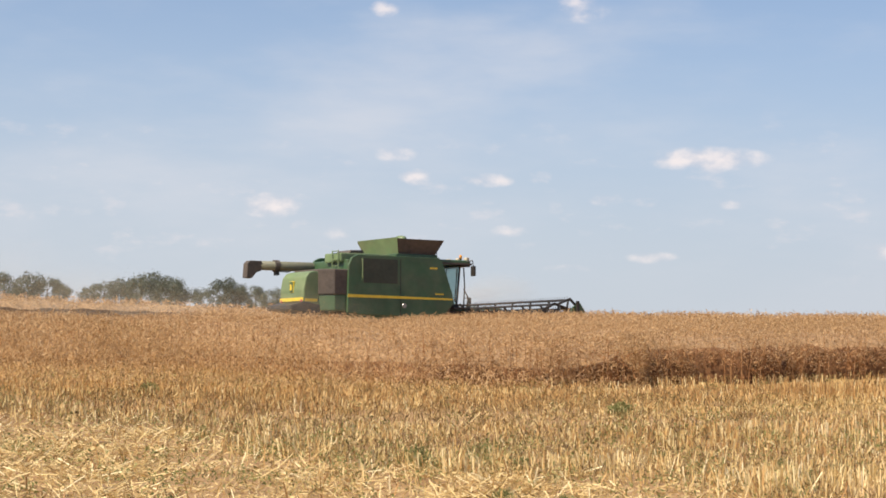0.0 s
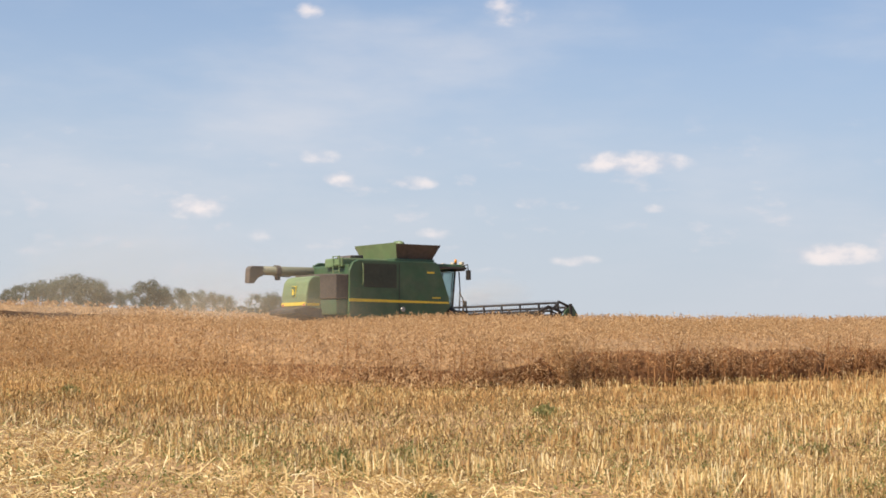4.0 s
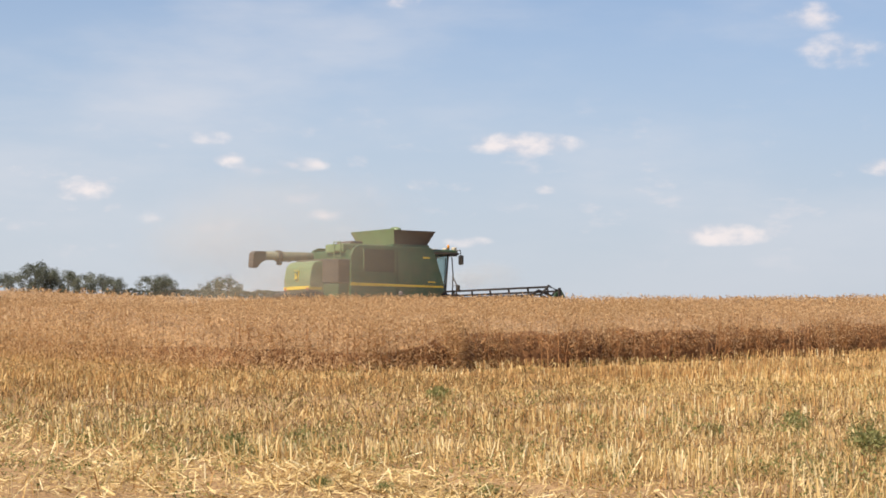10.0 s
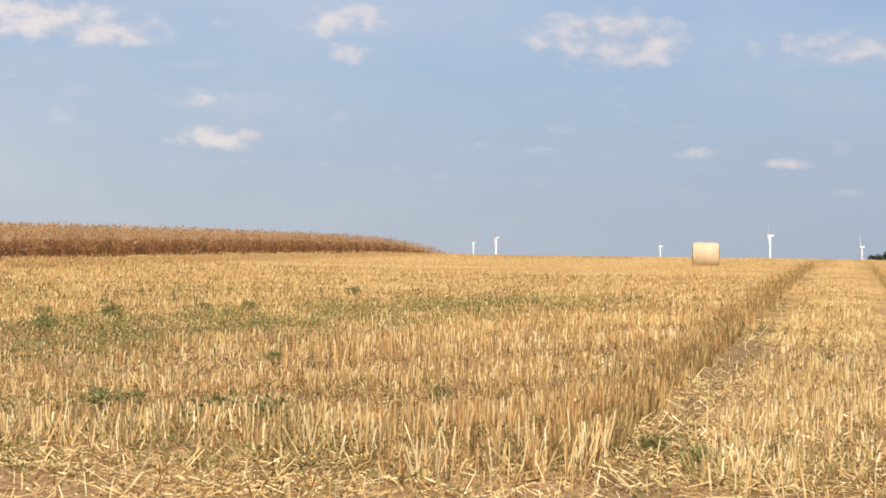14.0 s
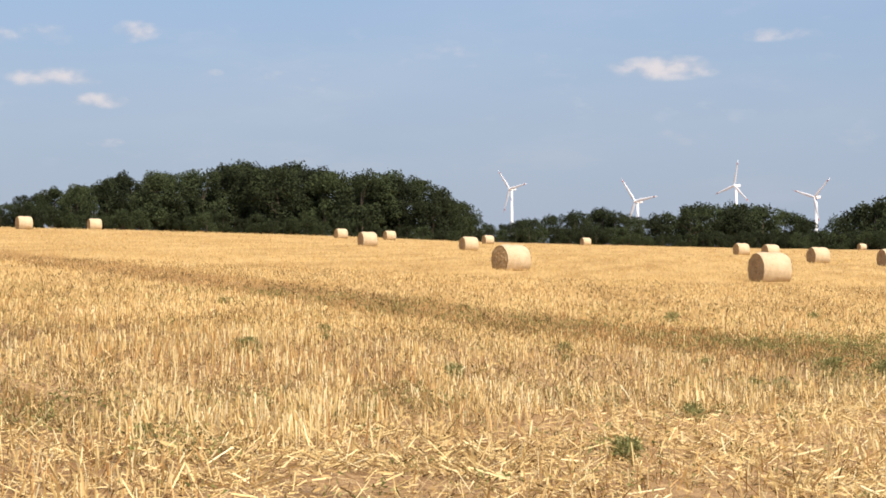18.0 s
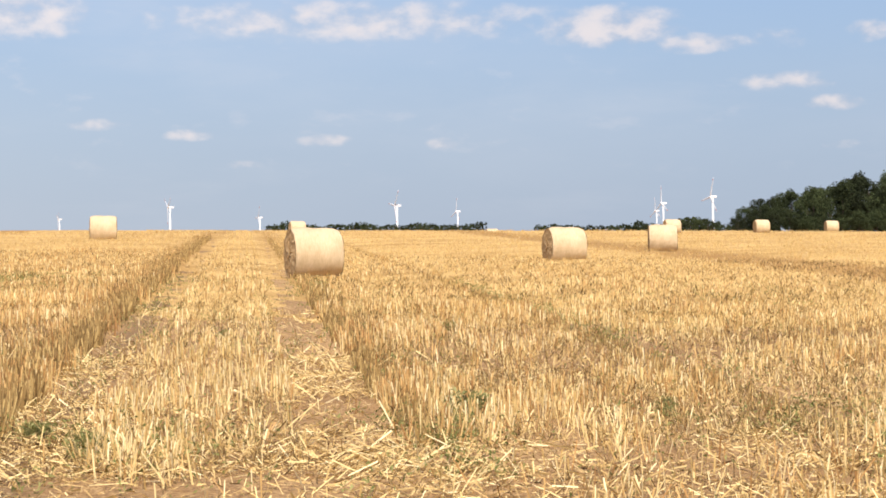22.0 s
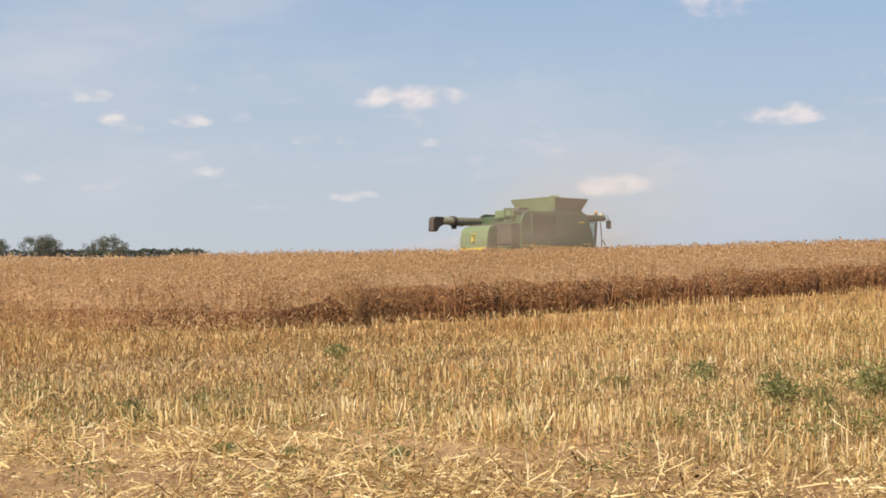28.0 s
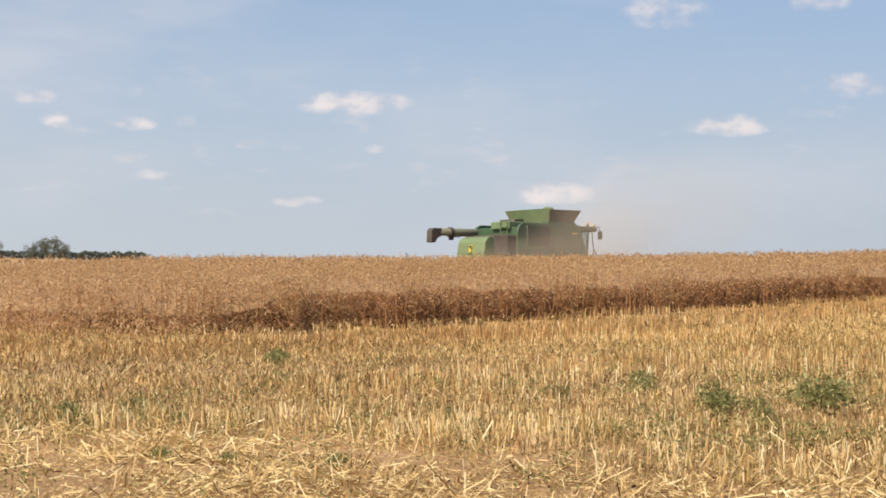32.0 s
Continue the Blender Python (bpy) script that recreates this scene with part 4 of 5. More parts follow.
    z = ground(x, y) + np.where(v[5000:] > 24 + 2 * rng.random(n), 0.25 + rng.beta(2.1, 1.2, n) * 0.85 + 0.14 * (wave(x, y, 1.1, 14) - 0.5), rng.beta(2.4, 1.5, n) * 1.08)
    vv, ff = flecks(np.stack([x, y, z], -1), rng.uniform(0.04, 0.11, n), rng.uniform(0.010, 0.02, n), rng, 0.6)
    stuff("crop_shoots", vv, ff, M["crop"], "brown side shoots along the cut edge of the crop", "crop")
    # low shoots whose dark red-brown carries the shade under the seed heads
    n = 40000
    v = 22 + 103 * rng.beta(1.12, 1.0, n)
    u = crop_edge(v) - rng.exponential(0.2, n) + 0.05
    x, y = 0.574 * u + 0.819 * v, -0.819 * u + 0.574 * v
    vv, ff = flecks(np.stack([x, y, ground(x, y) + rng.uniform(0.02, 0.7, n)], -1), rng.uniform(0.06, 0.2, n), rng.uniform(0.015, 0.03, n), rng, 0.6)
    stuff("crop_foot", vv, ff, M["crop_stem_shade"], "red-brown low shoots, darkened as in shade, along the cut edge of the crop", "crop")
    n = 16000
    v = rng.uniform(-8, 37, n)
    u = -67.3 - rng.exponential(0.3, n)
    x, y = 0.574 * u + 0.819 * v, -0.819 * u + 0.574 * v
    # dark sheet painting the shade on the crop's side beyond the cut strip
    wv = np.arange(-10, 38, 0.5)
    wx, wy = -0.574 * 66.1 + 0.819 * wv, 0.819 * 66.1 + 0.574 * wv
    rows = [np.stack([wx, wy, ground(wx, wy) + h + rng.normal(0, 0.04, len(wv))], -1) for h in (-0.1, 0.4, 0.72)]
    sheet(np.stack(rows), "crop_shade_sheet", M["crop_shade"], "side of the crop along the freshly cut strip, its shade painted dark brown")
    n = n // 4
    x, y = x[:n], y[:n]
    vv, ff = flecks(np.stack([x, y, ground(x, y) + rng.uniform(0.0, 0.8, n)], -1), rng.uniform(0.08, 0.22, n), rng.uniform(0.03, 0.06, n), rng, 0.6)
    stuff("crop_foot", vv, ff, M["crop_stem_shade"], "brown stems, darkened as in shade, along the freshly cut strip", "crop")
    n = 26000
    v = rng.uniform(0, 24, n)
    u = crop_edge(v) - rng.exponential(0.25, n) + 0.1
    x, y = 0.574 * u + 0.819 * v, -0.819 * u + 0.574 * v
    vv, ff = flecks(np.stack([x, y, ground(x, y) + rng.uniform(0.02, 1.0, n)], -1), rng.uniform(0.06, 0.16, n), rng.uniform(0.015, 0.028, n), rng, 0.2)
    stuff("crop_shoots", vv, ff, M["crop"], "tan side shoots leaning out of the crop", "crop")
    # thin standing remains before the set-back part of the edge
    n = 110000
    v = rng.uniform(-8, 24.5, n)
    u = -26.3 - 9.3 * rng.beta(1.6, 1.0, n)
    keep = u > crop_edge(v)
    x, y = (0.574 * u + 0.819 * v)[keep], (-0.819 * u + 0.574 * v)[keep]
    n = len(x)
    vv, ff = flecks(np.stack([x, y, ground(x, y) + rng.uniform(0.05, 0.95, n) * np.clip((-25.5 - u[keep]) / 6, 0.25, 1)], -1), rng.uniform(0.05, 0.16, n), rng.uniform(0.010, 0.02, n), rng, 1.2)
    stuff("crop_remains", vv, ff, M["crop"], "sparse brown stalks left standing beside the crop", "crop")


# ---------------------------------------------------------------- straw bales
def bale_meshes():
    side = bmesh.new()
    rng = random.Random(4)
    R, L, n, k = 0.65, 0.585, 40, 9
    rings = []
    for i in range(k):
        y = -L + 2 * L * i / (k - 1)
        edge = {0: 0.055, 1: 0.012, k - 2: 0.012, k - 1: 0.055}.get(i, 0.0)
        ring = []
        for j in range(n):
            a = 2 * math.pi * j / n
            r = R - edge + rng.uniform(-0.012, 0.012)
            z = r * math.sin(a)
            if z < -0.57:
                z = -0.57 + (z + 0.57) * 0.3
            ring.append(side.verts.new((r * math.cos(a), y, z + 0.59)))
        rings.append(ring)
    for r0, r1 in zip(rings, rings[1:]):
        for j in range(n):
            side.faces.new((r0[j], r1[j], r1[(j + 1) % n], r0[(j + 1) % n]))
    bmesh.ops.recalc_face_normals(side, faces=side.faces[:])
    end = bmesh.new()
    rows = []
    for q in range(7):
        rad = (R - 0.05) * (1 - q / 6.5)
        ring = []
        for j in range(n):
            a = 2 * math.pi * j / n
            z = max(rad * math.sin(a), -0.57)
            ring.append(end.verts.new((rad * math.cos(a), 0.012 * (q % 2) + rng.uniform(-0.016, 0.016) - 0.02 * q / 6, z + 0.59)))
        rows.append(ring)
    for r0, r1 in zip(rows, rows[1:]):
        for j in range(n):
            end.faces.new((r0[j], r0[(j + 1) % n], r1[(j + 1) % n], r1[j]))
    end.faces.new(rows[-1])
    return side, end


BALES = (  # azimuth, distance, turn of its axis
    (-56.58, 46.5, 48), (-64.17, 63.5, 44), (-67.18, 81.8, 26), (-70.27, 165.4, 36), (-72.33, 190.5, 33), (-79.65, 212.4, 33), (-80.38, 147.6, 33),
    (-81.12, 226.4, 33), (-83.43, 151.1, 33), (-84.50, 79.2, 41), (-87.04, 271.5, 30), (-91.60, 182.9, 28), (-92.13, 71.7, 28), (-93.77, 133.0, 28),
    (-95.80, 126.0, 26), (-50.61, 88.5, 40), (-56.41, 150.5, 45), (-67.62, 150.4, 38), (-62.29, 200.4, 40), (-84.09, 240.4, 33), (-92.44, 168.3, 28),
    (-95.19, 330.3, 28), (-97.40, 400.2, 28))


def build_bales():
    side, end = bale_meshes()
    p = on_ground(BALES[0][0], BALES[0][1])
    first = thing("round_bale", pose(p.x, p.y, p.z, 0, 0, BALES[0][2]), "large round pale straw bale lying on the stubble", "straw bale", "bales on the field")
    part("wrapped_side", side, M["bale"], first, smooth=True)
    e = part("end_face", end, M["bale_end"], first, "brown layered cut end", pose(0, -0.595, 0))
    e2 = new("end_face", e.data)
    e2.parent, e2.matrix_basis = first, pose(0, 0.595, 0, 0, 0, 180)
    tagged(e2, "brown layered cut end")
    for az, r, turn in BALES[1:]:
        p = on_ground(az, r, -0.06)
        copy_thing(first, pose(p.x, p.y, p.z, 0, 0, turn))


# ---------------------------------------------------------------- trees
def crown_mesh(rng, height, width, leaf, count, mat, low=0.12, clumps=34, loose=0.05):
    """Clumps of leaves of many sizes, taller than wide, thinning to ragged tips."""
    lobes = []
    for k in range(clumps):
        a, q, lift = rng.uniform(0, 6.283), rng.uniform(0.25, 1.0) ** 0.5, rng.uniform(-1, 1)
        ring = math.sqrt(1 - lift * lift) if lift > -0.2 else 0.9
        ring *= 0.9 + 0.25 * math.sin(3 * a + k)
        z = height * (low + (0.88 - low) * (0.5 + 0.5 * lift * (0.4 + 0.6 * q)))
        lobes.append((math.cos(a) * q * ring * width * 0.42, math.sin(a) * q * ring * width * 0.42, z, min(width, height) * rng.uniform(0.07, 0.21)))
    lob = np.array(lobes)
    share = lob[:, 3] ** 2.0
    pick = rng.choice(len(lob), count, p=share / share.sum())
    d = rng.normal(0, 1, (count, 3))
    d /= np.linalg.norm(d, axis=1)[:, None]
    rad = lob[pick, 3] * (rng.uniform(0.3, 1.0, count) ** 0.6 + rng.exponential(loose, count))
    c = lob[pick, :3] + d * rad[:, None] * np.array([1, 1, 0.95])
    c[:, 2] = np.where(c[:, 2] < height * low, height * low + rng.uniform(0, 0.12, count) * height, c[:, 2])
    c[:, 2] *= height / np.quantile(c[:, 2], 0.998)
    a = rng.normal(0, 1, (count, 3))
    a /= np.linalg.norm(a, axis=1)[:, None]
    b = np.cross(d + rng.normal(0, 0.8, (count, 3)), a)
    b /= np.linalg.norm(b, axis=1)[:, None]
    s = leaf * rng.uniform(0.5, 1.4, count)[:, None]
    v = np.stack([c - a * s, c - b * s * 0.8 + a * s * 0.3, c + a * s * 0.7 + b * s * 0.6], 1).reshape(-1, 3)
    f = np.arange(count)[:, None] * 3 + np.array([0, 1, 2])
    me = bpy.data.meshes.new("crown")
    me.from_pydata(v.tolist(), [], f.tolist())
    me.materials.append(mat)
    return me, lob


def tree_meshes(seed, height, width, leaf, count, mat, low=0.12, clumps=34, loose=0.05):
    rng = np.random.default_rng(seed)
    crown, lob = crown_mesh(rng, height, width, leaf, count, mat, low, clumps, loose)
    bm = tube([(0, 0, -0.4), (0.05, 0, height * 0.2), (0, 0.1, height * 0.45), (0.1, 0, height * 0.7)],
              [height * 0.028, height * 0.022, height * 0.016, height * 0.006], 8)
    for x, y, z, r in lob[:7]:
        z0 = min(height * 0.5, z * 0.6)
        tube([(0, 0, z0), (x * 0.5, y * 0.5, z0 + (z - z0) * 0.6), (x, y, z)], [height * 0.011, height * 0.007, height * 0.002], 5, bm)
    me = bpy.data.meshes.new("trunk")
    bm.to_mesh(me)
    bm.free()
    me.materials.append(M["bark"])
    return me, crown


def tree_at(meshes, az, r, scale, turn, label, group, z=None):
    p = on_ground(az, r)
    t = thing("tree", pose(p.x, p.y, p.z if z is None else z, 0, 0, turn), label, "tree", group)
    for name, me in zip(("trunk", "crown"), meshes):
        o = new(name, me)
        o.parent = t
        o.scale = (scale, scale, scale)
    return t


def build_trees():
    rnd = random.Random(7)
    wood = [tree_meshes(30 + k, 12, 10.5, 0.23, 8500, M["leaf"], 0.0) for k in range(5)]
    low = [tree_meshes(50 + k, 9, 11, 0.25, 4800, M["leaf"], 0.0, 48) for k in range(3)]
    far = [tree_meshes(60 + k, 11, 19, 0.28, 5600, M["leaf_haze"], 0.0, 42, 0.16) for k in range(4)]
    scrub = [tree_meshes(80 + k, 11, 24, 0.8, 900, M["leaf_haze"], 0.0) for k in range(3)]
    hedge = [tree_meshes(90 + k, 11, 22, 0.9, 700, M["leaf"], 0.0) for k in range(3)]
    # the near wood: top of its outline by azimuth
    tops = ((-69.6, 2.3), (-70.25, 2.5), (-71, 2.7), (-72.3, 3.03), (-74, 3.33), (-75, 3.2), (-76, 3.55), (-77.4, 3.55), (-79, 3.42), (-80.8, 3.36), (-82.4, 3.05), (-83.3, 2.35))
    az = -69.8
    while az > -83.2:
        for row in range(2):
            a = az + rnd.uniform(-0.2, 0.2) - 0.4 * row
            r = 378 + row * 24 + rnd.uniform(-7, 7)
            el = np.interp(-a, [-t[0] for t in tops], [t[1] for t in tops]) + rnd.uniform(-0.2, 0.06)
            p = on_ground(a, r)
            h = 1.65 + r * math.tan(radians(el)) - p.z
            tree_at(wood[rnd.randrange(5)], a, r, h / 11.6, rnd.uniform(0, 360), "tall dark green broadleaf tree at the wood edge", "trees of the wood")
        az -= 0.74
    az = -69.7
    while az > -83.6:
        tree_at(low[rnd.randrange(3)], az, 368 + rnd.uniform(-3, 3), rnd.uniform(0.3, 0.5), rnd.uniform(0, 360), "dark green bush at the foot of the wood", "bushes of the wood")
        az -= 0.5
    # the belt to the right of the wood
    tops = ((-83.5, 2.05), (-84.45, 1.7), (-86, 2.0), (-87.7, 2.15), (-88.5, 1.9), (-89.5, 2.1), (-90.6, 2.42), (-91.6, 2.2), (-92.6, 2.15), (-93.5, 1.9), (-93.9, 1.5), (-94.3, 1.7), (-95.6, 2.33), (-96.7, 2.5), (-99, 2.4))
    az = -83.3
    while az > -99.5:
        a = az + rnd.uniform(-0.15, 0.15)
        r = 470 + rnd.uniform(-15, 30)
        el = np.interp(-a, [-t[0] for t in tops], [t[1] for t in tops]) + rnd.uniform(-0.1, 0.06)
        p = on_ground(a, r)
        h = max(3.0, 1.65 + r * math.tan(radians(el)) - p.z)
        tree_at(low[rnd.randrange(3)], a, r, h / 8.8, rnd.uniform(0, 360), "rounded dark green tree in a field-side belt", "trees of the belt")
        az -= 0.4
    # trees over the crest of the crop, leaves paled for haze: azimuth and top in degrees
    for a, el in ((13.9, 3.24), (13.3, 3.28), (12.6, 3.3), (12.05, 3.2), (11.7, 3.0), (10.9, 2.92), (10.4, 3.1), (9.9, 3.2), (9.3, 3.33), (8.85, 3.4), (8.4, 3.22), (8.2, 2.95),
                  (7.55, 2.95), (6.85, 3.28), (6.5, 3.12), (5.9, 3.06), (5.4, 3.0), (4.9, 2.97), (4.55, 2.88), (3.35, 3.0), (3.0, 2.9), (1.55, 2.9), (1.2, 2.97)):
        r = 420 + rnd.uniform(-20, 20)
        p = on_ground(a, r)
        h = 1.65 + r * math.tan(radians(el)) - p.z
        tree_at(far[rnd.randrange(4)], a, r, h / 10.7, rnd.uniform(0, 360), "tree beyond the crest of the crop, haze painted into its grey-green leaves", "trees beyond the crest")
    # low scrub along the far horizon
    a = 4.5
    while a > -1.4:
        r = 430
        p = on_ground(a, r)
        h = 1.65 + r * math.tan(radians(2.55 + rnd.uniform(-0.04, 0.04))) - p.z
        tree_at(scrub[rnd.randrange(3)], a, r, h / 10.7, rnd.uniform(0, 360), "low scrub on the horizon, haze painted into its leaves", "far scrub")
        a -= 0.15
    for a0, a1, el in ((-55.7, -62.0, 2.12), (-63.8, -66.8, 1.97), (-66.8, -69.8, 2.1)):
        a = a0
        while a > a1:
            r = 900 + rnd.uniform(-30, 30)
            p = on_ground(a, r)
            h = 1.65 + r * math.tan(radians(el - 0.14 + 0.09 * math.sin(a * 3.1) + rnd.uniform(-0.06, 0.05))) - p.z
            tree_at(hedge[rnd.randrange(3)], a, r, max(h, 3.0) / 10.7, rnd.uniform(0, 360), "small far tree on the horizon", "far scrub")
            a -= 0.17
    # clipped hedge along the foot of the belt
    a = -83.0
    while a > -100:
        r = 445 + rnd.uniform(-4, 4)
        p = on_ground(a, r)
        h = 1.65 + r * math.tan(radians((1.42 if a < -88.5 else 1.62) + rnd.uniform(-0.05, 0.08))) - p.z
        tree_at(low[rnd.randrange(3)], a, r, max(h, 2.0) / 8.8, rnd.uniform(0, 360), "low dark green hedge bush beside the field", "hedge bushes")
        a -= 0.4


# ---------------------------------------------------------------- wind turbines
TURBINES = (  # azimuth, hub height in degrees, distance, size, blade angle at the start
    (-84.94, 2.79, 2800, 1.0, 230), (-88.71, 2.39, 2700, 1.15, 232), (-91.64, 2.83, 2750, 1.0, 282), (-93.98, 2.46, 2800, 1.05, 197),
    (-44.59, 2.41, 3700, 0.68, 330), (-49.52, 2.21, 3800, 0.6, 305), (-52.76, 2.55, 3500, 0.9, 310), (-55.43, 2.23, 3700, 0.7, 40), (-59.55, 2.55, 3400, 0.95, 290),
    (-61.38, 2.36, 3700, 0.75, 20), (-67.35, 2.30, 3700, 0.7, 250), (-67.55, 2.52, 3400, 0.85, 10), (-69.02, 2.69, 3100, 0.9, 270), (-43.91, 2.25, 4000, 0.5, 80))


def blade_bm(length):
    bm = bmesh.new()
    prof = [(0.0, 0.9, 0.9), (0.04, 1.0, 1.0), (0.2, 2.1, 0.6), (0.5, 1.5, 0.4), (0.8, 1.0, 0.25), (1.0, 0.35, 0.1)]
    rings = [[bm.verts.new((c * math.cos(t), d * math.sin(t), q * length)) for t in [6.283 * k / 8 for k in range(8)]] for q, c, d in prof]
    for a, b in zip(rings, rings[1:]):
        for k in range(8):
            bm.faces.new((a[k], a[(k + 1) % 8], b[(k + 1) % 8], b[k]))
    bm.faces.new(rings[-1])
    return bm


ROTORS = []


def build_turbines():
    blade_me = None
    for az, el, r, size, phase in TURBINES:
        x, y = spot(az, r)
        z0 = float(ground(x, y))
        hub = 1.65 + r * math.tan(radians(el))
        t = thing("wind_turbine", pose(x, y, z0, 0, 0, -131), "white three-bladed wind turbine on the horizon", "wind turbine", "wind farm")
        hgt = hub - z0
        part("tower", tube([(0, 0, -2), (0, 0, hgt * 0.5), (0, 0, hgt - 1.5)], [2.6 * size, 2.1 * size, 1.5 * size], 14), M["white"], t, "tapered white tower", None, True)
        part("nacelle", box(-2.0 * size, 2.0 * size, -3.5 * size, 7.5 * size, hgt - 2 * size, hgt + 2.1 * size, 0.6 * size), M["white"], t)
        rotor = part("rotor", wheel_bm([(0.05, -2.4), (1.1, -1.8), (1.9, -0.6), (1.9, 0.8)], 16), M["white"], t, "", pose(0, -4.2 * size, hgt, 0, phase, 0), True)
        rotor.scale = (size, size, size)
        for k in range(3):
            if blade_me is None:
                b = part("blade", blade_bm(37), M["white"], rotor, smooth=True)
                band = part("blade_band", tube([(0, 0, 31.0), (0, 0, 33.2)], [0.88, 0.74], 8), M["red"], rotor, "dark red tip band")
                blade_me, band_me = b.data, band.data
            else:
                b, band = new("blade", blade_me), new("blade_band", band_me)
                b.parent = band.parent = rotor
                tagged(band, "dark red tip band")
            b.matrix_basis = band.matrix_basis = pose(0, -0.6, 0, 0, 120 * k, 0)
        ROTORS.append((rotor, pose(0, -4.2 * size, hgt), phase))


# ---------------------------------------------------------------- the combine harvester
def plan_block(points, z0, z1):
    """A block with the given outline seen from above."""
    bm = prism(points, z0, z1, 0.05)
    bm.transform(Matrix.Rotation(radians(90), 4, "X"))
    return bm


def build_combine():
    """x ahead, y to its left, z up; the origin is on the ground under the middle of the body."""
    c = thing("combine_harvester", pose(0, 0, 0), "dusty green and yellow combine harvester driving through the standing crop", "combine harvester")
    # body: the two long side panels and what lies between them
    core = prism([(-2.7, 0.75), (1.95, 0.75), (1.6, 3.1), (-2.7, 3.1)], -1.36, 1.36, 0.05)
    body = part("body", core, M["green"], c)
    for s in (-1, 1):
        outline = [(-2.8, 1.05), (-2.3, 0.98), (0.7, 0.92), (1.7, 1.1), (2.1, 1.5), (2.02, 1.9), (1.75, 2.6), (1.55, 3.1), (1.4, 3.28), (-2.35, 3.28), (-2.6, 3.17), (-2.76, 2.85)]
        panel = part("side_panel", prism(outline, s * 1.36, s * 1.5, 0.03), M["green"], c, "dark green painted side panel")
        stripe = prism([(-2.79, 1.63), (2.03, 1.62), (2.02, 1.69), (-2.79, 1.75)], s * 1.503, s * 1.512)
        part("stripe", stripe, M["yellow"], panel, "yellow stripe")
        part("screen", box(-2.1, -0.55, min(s * 1.5, s * 1.51), max(s * 1.5, s * 1.51), 2.2, 3.14, 0.004), M["screen"], panel, "dark dusty air screen")
        part("handrail", tube([(-2.2, s * 1.53, 2.3), (-2.2, s * 1.6, 2.38), (-2.2, s * 1.6, 3.05), (-2.2, s * 1.53, 3.13)], 0.022, 6), M["green_light"], panel)
        part("seam", box(-0.43, -0.4, min(s * 1.497, s * 1.508), max(s * 1.497, s * 1.508), 0.95, 3.15), M["black"], panel)
        cap = wheel_bm([(0.001, -0.02), (0.085, -0.02), (0.1, 0.0), (0.1, 0.04)], 16)
        part("fuel_cap", cap, M["steel"], panel, "grey round cap", pose(-0.24, s * 1.51, 1.36, 0, 0, 0 if s < 0 else 180))
        part("badge", box(0.95, 1.3, min(s * 1.5, s * 1.507), max(s * 1.5, s * 1.507), 2.82, 2.89), M["yellow"], panel, "small yellow marking")
        part("badge", box(1.2, 1.6, min(s * 1.5, s * 1.507), max(s * 1.5, s * 1.507), 1.82, 1.87), M["yellow"], panel, "small yellow marking")
    # grain tank extension: four flared plates
    lo = [(-0.35, -1.22), (1.35, -1.22), (1.35, 1.22), (-0.35, 1.22)]
    hi = [(-0.58, -1.5), (1.62, -1.5), (1.62, 1.5), (-0.58, 1.5)]
    tank = part("tank_base", box(-0.5, 1.45, -1.3, 1.3, 3.1, 3.4, 0.04), M["green"], c)
    for k, (rise, mat) in enumerate(((3.97, M["grille"]), (3.97, M["grille"]), (3.97, M["grille"]), (4.02, M["green_light"]))):
        bm = bmesh.new()
        a, b, d, e = lo[k], lo[(k + 1) % 4], hi[(k + 1) % 4], hi[k]
        cen = Vector((0.5, 0, 0))
        vs = [bm.verts.new(p) for p in ((*a, 3.36), (*b, 3.36), (*d, rise), (*e, rise))]
        inn = [bm.verts.new(v.co + (cen - Vector((v.co.x, v.co.y, 0))).normalized() * 0.03) for v in vs]
        bm.faces.new(vs), bm.faces.new(inn[::-1])
        for i in range(4):
            bm.faces.new((vs[i], inn[i], inn[(i + 1) % 4], vs[(i + 1) % 4]))
        bmesh.ops.recalc_face_normals(bm, faces=bm.faces[:])
        part("tank_plate", bm, mat, c, "flared pale green tank plate" if k == 3 else "flared dusty brown tank plate")
    part("loading_auger", wheel_bm([(0.001, -0.22), (0.12, -0.2), (0.16, 0.0), (0.16, 0.25)], 14), M["green_light"], c, "", pose(0.0, -0.9, 3.98, 0, 0, 0), True)
    # engine deck behind the tank
    deck = part("engine_deck", box(-2.85, -0.6, -1.05, 0.2, 3.0, 3.36, 0.06), M["green_light"], c)
    for y in (-0.95, -0.5):
        part("rail_post", tube([(-2.9, y, 2.75), (-2.9, y, 3.45)], 0.022, 6), M["green_light"], deck)
    for z in (2.85, 3.1, 3.42):
        part("rung", tube([(-2.9, -0.97, z), (-2.9, -0.48, z)], 0.02, 6), M["green_light"], deck)
    part("engine_cover", prism([(-2.4, 3.36), (-1.7, 3.36), (-1.75, 3.5), (-2.3, 3.48)], -0.9, 0.1, 0.03), M["grille"], deck, "dusty engine cover")
    # rotary screen housing and rear hood
    grille = part("screen_housing", plan_block([(-2.66, -1.42), (-3.33, -1.42), (-3.78, -0.92), (-3.78, 0.92), (-3.33, 1.42), (-2.66, 1.42)], 1.72, 2.7), M["grille"], c, "brown dusty screen housing")
    part("housing_skirt", plan_block([(-2.66, -1.38), (-3.3, -1.38), (-3.74, -0.9), (-3.74, 0.9), (-3.3, 1.38), (-2.66, 1.38)], 1.1, 1.72), M["green"], c)
